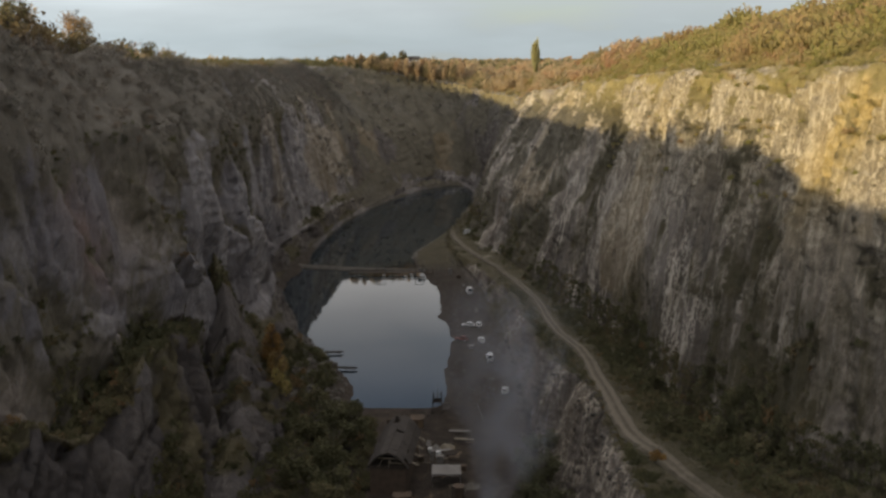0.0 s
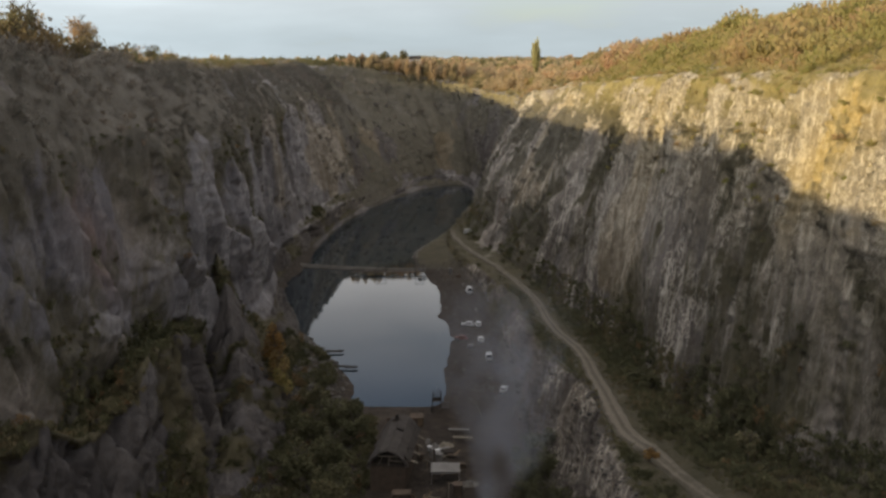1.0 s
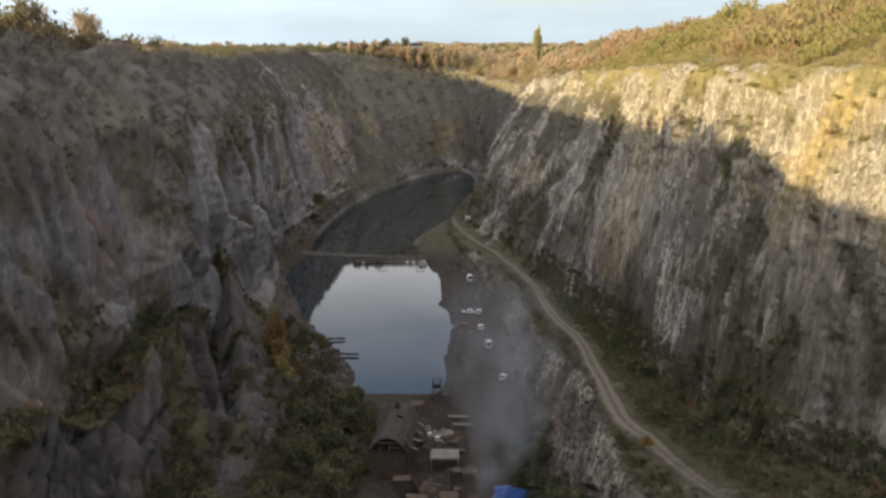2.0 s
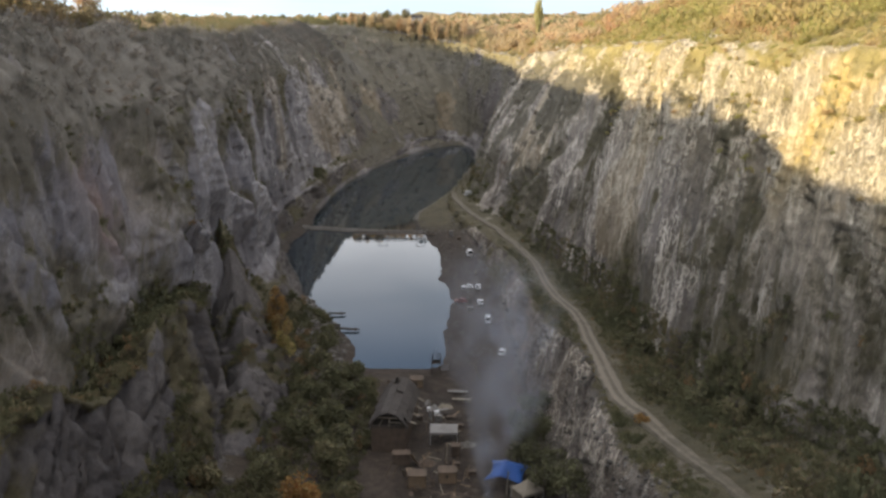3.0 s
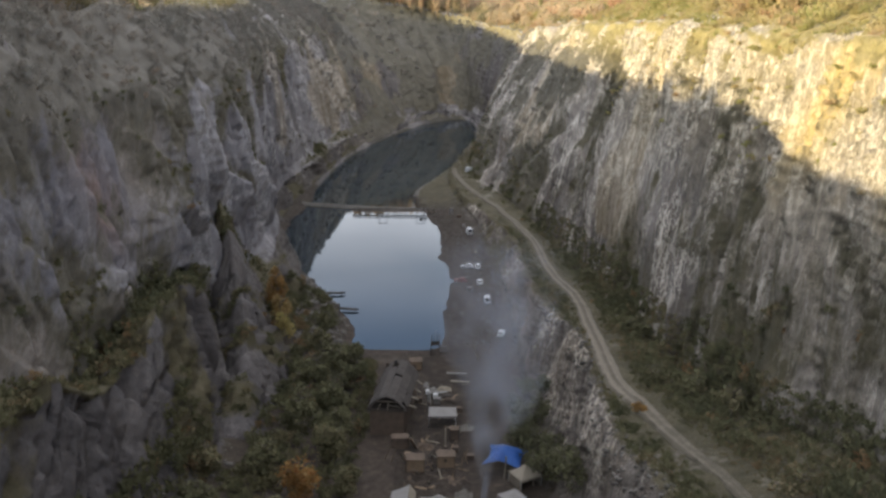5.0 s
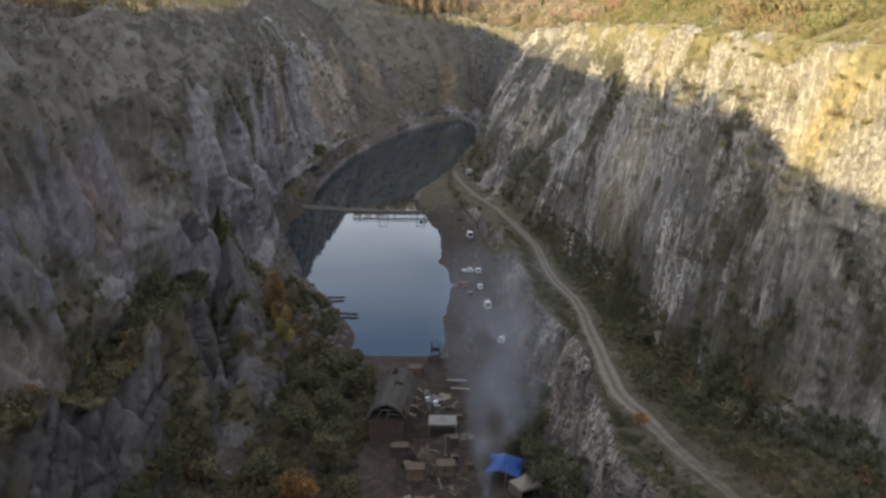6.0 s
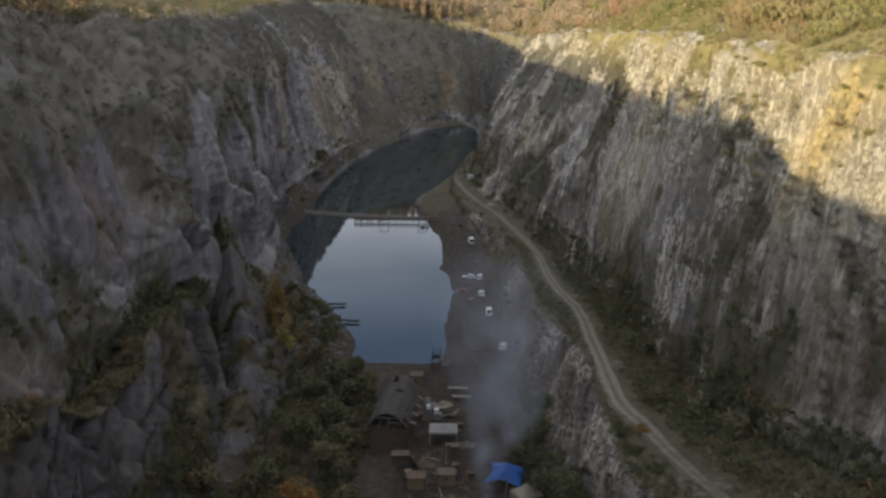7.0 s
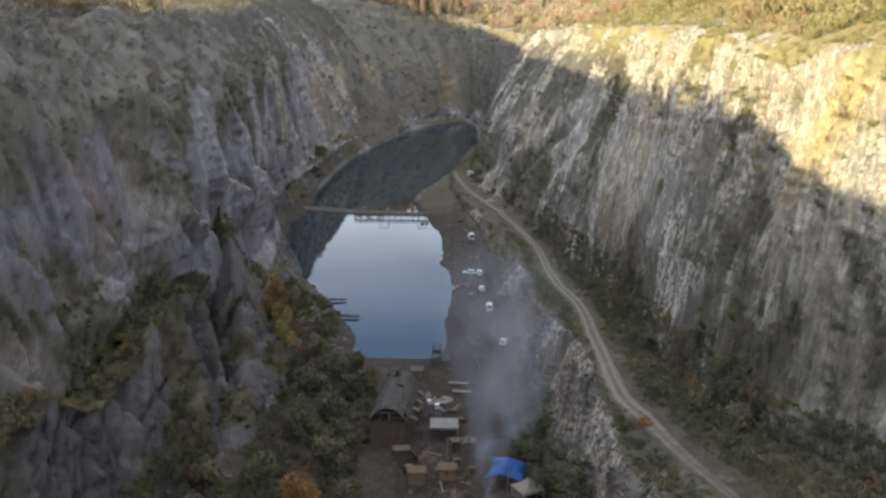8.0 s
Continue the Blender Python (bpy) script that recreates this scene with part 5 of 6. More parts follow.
def barn(x, y, wide, long, wall_h, ridge_h):
    """An old timber barn with a broken-backed roof; its boarded front faces the flight, the gable over it open."""
    ob = stand("barn", x, y, "old grey timber barn with a sagging plank roof and open gable", "barn", -6)
    h = wide / 2
    rng = np.random.default_rng(5)
    # walls of upright boards
    n = 22
    w = wide / n
    for i in range(n):
        hgt = wall_h + rng.uniform(-0.12, 0.12)
        part("board", box((w * 0.96, 0.06, hgt), (-h + (i + 0.5) * w, rng.uniform(-0.02, 0.02), 0), (0, 0, 0), 0.008), M_PLANK, ob)
    for s in (-1, 1):
        part("side_wall", box((0.12, long, wall_h), (s * (h - 0.07), long / 2 + 0.05, 0), (0, 0, 0), 0.02), M_PLANK, ob)
    part("back_wall", box((wide - 0.3, 0.12, wall_h + 2), (0, long - 0.1, 0), (0, 0, 0), 0.02), M_PLANK, ob)
    part("rail", box((wide + 0.1, 0.12, 0.22), (0, -0.1, wall_h - 0.25), (0, 0, 0), 0.02), M_DARK, ob)
    # arched gable frame: posts, a pale mullion, a lintel, dark loft behind
    prof = [(-h - 0.5, wall_h - 0.2), (-h * 0.86, wall_h + (ridge_h - wall_h) * 0.42), (-h * 0.45, wall_h + (ridge_h - wall_h) * 0.84), (0, ridge_h), (h * 0.45, wall_h + (ridge_h - wall_h) * 0.84), (h * 0.86, wall_h + (ridge_h - wall_h) * 0.42), (h + 0.5, wall_h - 0.2)]
    for (xa, za), (xb, zb) in zip(prof[:-1], prof[1:]):
        part("barge_board", beam((xa, -0.15, za), (xb, -0.15, zb), 0.16), M_DARK, ob)
    part("mullion", box((0.16, 0.14, (ridge_h - wall_h) * 0.62), (0.15, -0.02, wall_h), (0, 8, 0), 0.02), M_BEIGE, ob)
    part("mullion", box((0.13, 0.14, (ridge_h - wall_h) * 0.55), (-h * 0.55, -0.02, wall_h), (0, 28, 0), 0.02), M_BEIGE, ob)
    part("lintel", box((wide * 0.62, 0.16, 0.18), (0.2, -0.02, wall_h + (ridge_h - wall_h) * 0.60), (0, 0, 0), 0.02), M_BEIGE, ob)
    part("cross_bar", box((wide * 0.40, 0.14, 0.16), (h * 0.42, -0.02, wall_h + (ridge_h - wall_h) * 0.30), (0, 3, 0), 0.02), M_BEIGE, ob)
    part("loft_floor", box((wide - 0.4, long - 0.6, 0.15), (0, long / 2, wall_h - 0.05)), M_DARK, ob)
    # roof boards, course by course, some slipped
    for s in (-1, 1):
        half = [(0, ridge_h + 0.05), (h * 0.45, wall_h + (ridge_h - wall_h) * 0.84 + 0.05), (h * 0.86, wall_h + (ridge_h - wall_h) * 0.42 + 0.05), (h + 0.55, wall_h - 0.2)]
        for k in range(3):
            (xa, za), (xb, zb) = half[k], half[k + 1]
            run = math.hypot(xb - xa, zb - za)
            pitch = math.degrees(math.atan2(za - zb, xb - xa))
            m = 18
            for i in range(m):
                if rng.random() < 0.05:
                    continue
                slip = 0.9 * rng.random() if rng.random() < 0.16 and k == 2 else 0.1 * rng.random()
                cx, cz = (xa + xb) / 2 + slip * (xb - xa) / run, (za + zb) / 2 + slip * (zb - za) / run
                part("roof_board", box((run * 1.04, long / m * 0.97, 0.07), (s * cx, (i + 0.5) * long / m - 0.3, cz + rng.uniform(0, 0.06)), (rng.normal() * 1.2, s * pitch, rng.normal() * 1.5), 0.01), M_SHINGLE, ob)
    for i in range(4):      # pale planks leaning off the eaves
        part("loose_plank", box((2.6, 0.5, 0.07), (h + 0.9, 3.5 + i * 4.2, wall_h - 0.4), (0, 22 + 4 * i, 8), 0.01), M_BEIGE, ob)
    part("chimney", box((0.7, 0.7, 2.0), (-0.6, long * 0.82, ridge_h - 0.6), (0, 0, 0), 0.05), M_DARK, ob)
    return ob


barn(-11.0, 172.4, 7.2, 20, 5.8, 8.9)


def canopy(name, x, y, wide, deep, eave, peak, cloth, label, turn=0.0, walls=False, sag=0.15):
    """A tent roof with a peak on four posts, hems hanging at the eaves."""
    ob = stand(name, x, y, label, "tent", turn)
    n = 13
    u, v = np.meshgrid(np.linspace(-1, 1, n), np.linspace(-1, 1, n), indexing="ij")
    r = np.maximum(np.abs(u), np.abs(v))
    z = eave + (peak - eave) * (1 - r) ** 1.25 - sag * np.sin(r * math.pi) + 0.05 * vnoise(u * 3, v * 3, 0 * u + x, 4)
    part("roof_cloth", sheet(np.stack([u * wide / 2, v * deep / 2, z], -1)), cloth, ob)
    for sx in (-1, 1):
        for sy in (-1, 1):
            part("post", beam((sx * wide * 0.48, sy * deep * 0.48, 0), (sx * wide * 0.48, sy * deep * 0.48, eave + 0.05), 0.06), M_STEEL, ob)
    for sy in (-1, 1):
        part("valance", box((wide, 0.03, 0.35), (0, sy * (deep / 2 + 0.02), eave - 0.37)), cloth, ob)
    for sx in (-1, 1):
        part("valance", box((0.03, deep, 0.35), (sx * (wide / 2 + 0.02), 0, eave - 0.37)), cloth, ob)
    if walls:
        part("wall_cloth", box((wide * 0.96, 0.05, eave - 0.4), (0, deep * 0.46, 0)), cloth, ob)
        for sx in (-1, 1):
            part("wall_cloth", box((0.05, deep * 0.92, eave - 0.4), (sx * wide * 0.47, 0, 0)), cloth, ob)
    return ob


canopy("market_tent", 0.7, 178.2, 6.0, 4.6, 2.9, 4.1, M_WHITE, "white peaked canopy tent on steel posts beside the barn")
canopy("market_tent", 0.2, 142.0, 7.0, 4.4, 2.1, 4.2, M_WHITE, "wide white peaked tent by the rubble heap", -5, True)
canopy("market_tent", 13.8, 144.2, 4.0, 4.4, 2.2, 3.2, M_WHITE, "white canopy tent on steel posts below the rock face", 32)
canopy("round_tent", 16.6, 152.9, 4.8, 4.4, 2.2, 4.2, M_BEIGE, "beige canvas tent with a steep roof by tall poles", 30, True, 0.05)


def lean_tent(x, y, long):
    """A ridge tent: one long white slope to the west, a short one to the east, on poles."""
    ob = stand("ridge_tent", x, y, "white ridge tent with one long sloping side", "tent", -2)
    n = 15
    u, v = np.meshgrid(np.linspace(0, 1, n), np.linspace(-1, 1, n), indexing="ij")
    ripple = 0.05 * vnoise(u * 4, v * 5, 0 * u, 8)
    part("long_slope", sheet(np.stack([-3.3 * u, v * long / 2, 3.7 - 1.5 * u - 0.16 * np.sin(u * math.pi) + ripple], -1)), M_WHITE, ob)
    part("short_slope", sheet(np.stack([1.2 * u + 0.02, v * long / 2, 3.7 - 1.6 * u + ripple], -1)), M_BEIGE, ob)
    part("ridge_pole", beam((0, -long / 2 - 0.2, 3.62), (0, long / 2 + 0.2, 3.62), 0.06), M_DARK, ob)
    for py in (-long / 2 + 0.1, long / 2 - 0.1):
        part("pole", beam((0, py, -0.1), (0, py, 3.6), 0.07), M_DARK, ob)
        part("pole", beam((-3.2, py, -0.1), (-3.2, py, 2.2), 0.06), M_DARK, ob)
    return ob


lean_tent(-5.3, 141.2, 10.0)


def tarp_shelter(x, y):
    """A blue tarpaulin slung over poles, one flap hanging."""
    ob = stand("tarp_shelter", x, y, "bright blue tarpaulin slung over wooden poles as a shelter", "shelter", -12)
    n = 17
    u, v = np.meshgrid(np.linspace(-1, 1, n), np.linspace(-1, 1, n), indexing="ij")
    z = 4.5 - 1.5 * np.abs(u + 0.2) ** 1.15 - 1.0 * np.clip(0.5 - v, 0, 2) ** 1.2 - 0.8 * np.clip(v - 0.5, 0, 1) + 0.16 * vnoise(u * 3, v * 3, 0 * u, 3) + 0.5 * np.abs(u * v) ** 2
    part("tarpaulin", sheet(np.stack([u * 3.9 * (1 - 0.22 * (1 - v ** 2)) + 0.3 * v, v * 2.9 * (1 - 0.22 * (1 - u ** 2)) + 0.25 * u, z], -1)), M_BLUE, ob)
    for px, py, h in ((-3.4, -2.6, 1.6), (3.0, -2.2, 1.5), (-2.9, 2.4, 2.7), (3.6, 2.9, 2.4), (-0.7, 1.2, 4.3)):
        part("pole", beam((px, py, -0.1), (px, py, h), 0.08), M_DARK, ob)
    return ob


tarp_shelter(13.2, 158.8)


def cabin(name, x, y, wide, deep, high, mat, label, turn=0.0, window=False, planks=8):
    """A small boarded box of panels with a lid, posts at the corners."""
    ob = stand(name, x, y, label, "cabin", turn)
    w = wide / planks
    for i in range(planks):
        part("panel", box((w * 0.98, 0.05, high), (-wide / 2 + (i + 0.5) * w, -deep / 2, 0), (0, 0, 0), 0.006), mat, ob)
    part("back_panel", box((wide, 0.05, high), (0, deep / 2, 0)), mat, ob)
    for s in (-1, 1):
        part("side_panel", box((0.05, deep - 0.12, high), (s * (wide / 2 - 0.03), 0, 0)), mat, ob)
        part("corner_post", box((0.10, 0.10, high + 0.25), (s * (wide / 2 + 0.02), -deep / 2 - 0.05, 0), (0, 0, 0), 0.01), M_DARK, ob)
    part("roof", box((wide + 0.3, deep + 0.4, 0.09), (0, 0, high + 0.0), (6, 0, 0), 0.01), M_PLANK, ob)
    if window:
        part("window", box((0.5, 0.04, 0.6), (-0.1, -deep / 2 - 0.04, high * 0.5)), M_DARK, ob)
    return ob


cabin("plywood_cabin", -4.5, 158.4, 3.5, 2.2, 2.7, M_PLY, "raw plywood booth with dark corner posts", 0)
cabin("plywood_cabin", 1.5, 160.2, 3.5, 2.2, 2.5, M_PLY, "raw plywood booth with one small dark window", 0, True)
cabin("plywood_cabin", -8.0, 167.6, 3.4, 1.6, 2.4, M_PLANK, "grey-brown boarded shed in front of the barn", 3)
cabin("plywood_cabin", -6.2, 209.6, 3.0, 2.2, 2.2, M_PLY, "tan plywood shed by the lakeshore", 2)
cabin("plywood_cabin", 3.2, 171.4, 1.6, 1.4, 2.4, M_PLANK, "narrow grey boarded hut beside the canopy tent", 0, False, 4)


def tower(x, y, high):
    ob = stand("watch_tower", x, y, "slender dark timber watch tower with a white sheet beside the lake", "tower")
    for sx in (-1, 1):
        for sy in (-1, 1):
            part("leg", beam((sx * 1.3, sy * 1.3, 0), (sx * 0.9, sy * 0.9, high), 0.11), M_DARK, ob)
    for k in range(3):
        a, b = high * k / 3, high * (k + 1) / 3
        for s in (-1, 1):
            part("brace", beam((-1.2, s * 1.2, a), (1.1, s * 1.1, b), 0.06), M_DARK, ob)
            part("brace", beam((s * 1.2, -1.2, b), (s * 1.2, 1.2, a), 0.06), M_DARK, ob)
    part("platform", box((2.4, 2.4, 0.15), (0, 0, high - 2.2), (0, 0, 0), 0.02), M_PLANK, ob)
    part("railing", box((2.2, 0.08, 0.9), (0, -1.05, high - 2.0), (0, 0, 0), 0.01), M_DARK, ob)
    part("mast", beam((0, 0, high - 2.1), (0, 0, high + 1.5), 0.06), M_BEIGE, ob)
    part("sheet", box((2.0, 0.05, 1.6), (2.2, -1.2, 1.2), (0, 0, 6)), M_WHITE, ob, "hanging white sheet")
    return ob


tower(-1.4, 219.0, 5.2)


def plain_thing(name, me, mat, at, label, category, group=""):
    if isinstance(me, bmesh.types.BMesh):
        data = bpy.data.meshes.new(name)
        me.to_mesh(data)
        me.free()
        me = data
    me.materials.append(mat)
    ob = tagged(new(name, me), label, category, group)
    ob.location = at
    return ob


def on_floor(x, y, dz=0.0):
    return (x, y, ground_z(x, y, 60) + dz)


def trestle_table(x, y, long, turn, mat, label):
    ob = stand("trestle_table", x, y, label, "table", turn)
    part("tabletop", box((long, 0.9, 0.06), (0, 0, 0.75), (0, 0, 0), 0.01), mat, ob)
    for sx in (-1, 1):
        for sy in (-1, 1):
            part("leg", beam((sx * (long / 2 - 0.3), sy * 0.4, 0), (sx * (long / 2 - 0.4), sy * 0.3, 0.76), 0.04), M_PLANK, ob)
    return ob


trestle_table(4.0, 204.6, 5.0, -3, M_WHITE, "long white table standing in the open camp yard")
trestle_table(4.8, 199.6, 4.6, -6, M_BEIGE, "long bare wooden table in the camp yard")
trestle_table(0.4, 193.2, 2.6, 20, M_WHITE, "short white table among piled gear")
trestle_table(2.4, 189.5, 2.4, -10, M_PLANK, "grey wooden table among piled gear")


def heap(x, y, wide, deep, high, mat, seed, name, label, category):
    """A crumpled heap: cloth, gear or rubble."""
    n = 15
    u, v = np.meshgrid(np.linspace(-1, 1, n), np.linspace(-1, 1, n), indexing="ij")
    r = np.clip(1 - np.hypot(u, v) ** 2, 0, 1)
    z = high * r ** 0.7 * (1 + 0.7 * vnoise(u * 2.3, v * 2.3, 0 * u + seed, seed)) + 0.25 * high * r * vnoise(u * 6, v * 6, 0 * u, seed)
    return plain_thing(name, sheet(np.stack([u * wide / 2, v * deep / 2, np.maximum(z, 0) - 0.02], -1), 0.05), mat, on_floor(x, y, 0.04), label, category)


heap(-1.6, 195.0, 2.4, 1.8, 0.8, M_WHITE, 3, "tarp_heap", "crumpled white tarpaulin heaped in the yard", "tarpaulin")
heap(1.0, 196.2, 3.4, 1.6, 0.8, M_BEIGE, 4, "tarp_heap", "crumpled beige tarpaulin heaped in the yard", "tarpaulin")
heap(-3.2, 198.0, 1.4, 1.2, 0.9, M_WHITE, 6, "tarp_heap", "small crumpled white tarpaulin by the barn", "tarpaulin")
heap(4.9, 148.6, 3.4, 2.4, 0.9, M_STONE, 8, "rubble_heap", "heap of pale broken stone beside the tents", "rubble")
heap(-2.6, 167.2, 3.2, 2.2, 0.9, M_PLANK, 9, "scrap_heap", "heap of broken grey boards in the camp", "scrap wood")
heap(6.0, 176.0, 3.2, 2.6, 0.7, M_STONE, 10, "rubble_heap", "low heap of grey rubble in the yard", "rubble")

for x, y, w, d, h, mat, label in ((-2.4, 187.4, 0.7, 0.5, 3.0, M_WHITE, "tall narrow white cabinet in the yard"), (-0.6, 188.2, 1.5, 0.9, 1.6, M_WHITE, "white box crate in the yard"),
                                  (-1.0, 191.4, 1.0, 0.8, 1.1, M_PAINT, "small white box crate"), (1.6, 191.0, 1.8, 1.0, 0.9, M_DARK, "dark box crate beside white tables"),
                                  (-4.6, 189.0, 1.0, 1.0, 1.2, M_PLANK, "grey wooden box crate by the barn"), (-2.9, 194.0, 0.8, 0.8, 0.9, M_PAINT, "small white box crate by the tarpaulin"),
                                  (4.4, 184.2, 1.3, 1.0, 1.1, M_PLANK, "grey wooden box crate in the yard"), (3.4, 165.6, 1.2, 1.0, 1.2, M_PLANK, "brown wooden box crate by the booths"),
                                  (6.5, 163.0, 1.4, 1.0, 0.8, M_PLANK, "low grey wooden box crate by the booths"), (-6.2, 162.4, 1.2, 1.2, 1.3, M_PLY, "tan wooden box crate by the booths")):
    ob = stand("crate", x, y, label, "crate", 7 * math.sin(x * 3 + y), group="crates in the camp")
    part("body", box((w, d, h), (0, 0, 0), (0, 0, 0), 0.03), mat, ob)
    part("lid", box((w + 0.06, d + 0.06, 0.06), (0, 0, h + 0.004), (0, 0, 0), 0.01), mat, ob)
    part("batten", box((w * 0.9, 0.04, 0.10), (0, -d / 2 - 0.02, h * 0.6), (0, 0, 0), 0.005), M_DARK if mat is not M_DARK else M_PLANK, ob)

for x, y, h, lean_x, mat, label in ((1.3, 168.4, 3.8, 2, M_BEIGE, "thick pale timber post in the camp"), (12.8, 155.0, 4.6, 4, M_BEIGE, "pale wooden pole beside the blue shelter"), (18.2, 152.0, 7.0, -3, M_BEIGE, "tall pale wooden pole by the beige tent"),
                                    (19.2, 152.6, 7.2, 5, M_BEIGE, "tall leaning pale wooden pole by the beige tent"), (9.8, 214.0, 4.0, -22, M_BEIGE, "leaning pale pole on the lakeshore strip"), (5.2, 161.6, 2.6, 14, M_PLY, "leaning stake by the booths"),
                                    (5.9, 160.8, 2.4, -18, M_PLY, "leaning stake by the booths"), (4.6, 160.0, 2.2, 9, M_PLY, "short stake by the booths"), (-9.6, 160.5, 3.6, 24, M_PLANK, "leaning grey pole in the undergrowth"), (-11.0, 161.5, 3.8, 30, M_PLANK, "leaning grey pole in the undergrowth")):
    plain_thing("pole", beam((0, 0, -0.3), (math.sin(radians(lean_x)) * h, 0.2, h), 0.14 if mat is M_BEIGE else 0.09), mat, on_floor(x, y), label, "pole", "poles in the camp")

for x, y, long, wide, tilt, turn, mat, label in ((-4.2, 155.2, 4.4, 0.35, 38, 70, M_BEIGE, "pale plank leaning on a booth"), (-7.2, 160.8, 3.4, 0.5, 52, 80, M_BEIGE, "pale board leaning on a shed"), (-5.4, 166.6, 3.2, 1.4, 58, 40, M_PLY, "tan panel leaning against the shed"),
                                                 (-1.6, 158.0, 2.2, 0.8, 60, 30, M_PLY, "tan panel leaning on a booth"), (0.0, 165.0, 3.0, 0.3, 4, 25, M_PLANK, "grey plank lying on the ground"), (-1.4, 169.8, 3.4, 0.3, 3, -20, M_BEIGE, "pale plank lying on the ground"),
                                                 (-3.0, 171.6, 2.6, 0.3, 5, 50, M_PLANK, "grey plank lying on the ground"), (2.8, 182.6, 3.2, 0.35, 3, 10, M_BEIGE, "pale plank lying in the yard"), (-0.6, 163.2, 2.4, 0.3, 6, -40, M_BEIGE, "pale plank lying by the booths")):
    drop = math.sin(radians(tilt)) * long / 2
    plain_thing("plank", box((long, wide, 0.06), (0, 0, -0.03 + drop), (0, tilt, turn), 0.008), mat, on_floor(x, y, 0.05), label, "plank", "loose planks in the camp")


def clutter():
    """Boards, stakes and offcuts left about between the booths."""
    rng = np.random.default_rng(77)
    spots = [(-7.5, 5.5, 151, 172, 72), (-5, 7, 172, 200, 26), (8, 18, 146, 166, 12)]
    for x0, x1, y0, y1, n in spots:
        for _ in range(n):
            x, y = rng.uniform(x0, x1), rng.uniform(y0, y1)
            mat = (M_PLANK, M_PLY, M_BEIGE, M_DARK, M_PLANK, M_PLY)[rng.integers(0, 6)]
            if rng.random() < 0.3:
                h = rng.uniform(0.7, 2.2)
                plain_thing("stake", beam((0, 0, -0.2), (rng.normal() * 0.25, rng.normal() * 0.2, h), 0.06), mat, on_floor(x, y), "rough wooden stake driven into the camp ground", "stake", "stakes in the camp")
            else:
                long, wide = rng.uniform(0.8, 2.8), rng.uniform(0.15, 0.7)
                tilt = rng.uniform(0, 8) if rng.random() < 0.7 else rng.uniform(20, 50)
                plain_thing("plank", box((long, wide, 0.06), (0, 0, math.sin(radians(tilt)) * long / 2), (0, tilt, rng.uniform(0, 360)), 0.008), mat, on_floor(x, y, 0.03), "loose wooden board lying about the camp", "plank", "loose planks in the camp")


clutter()


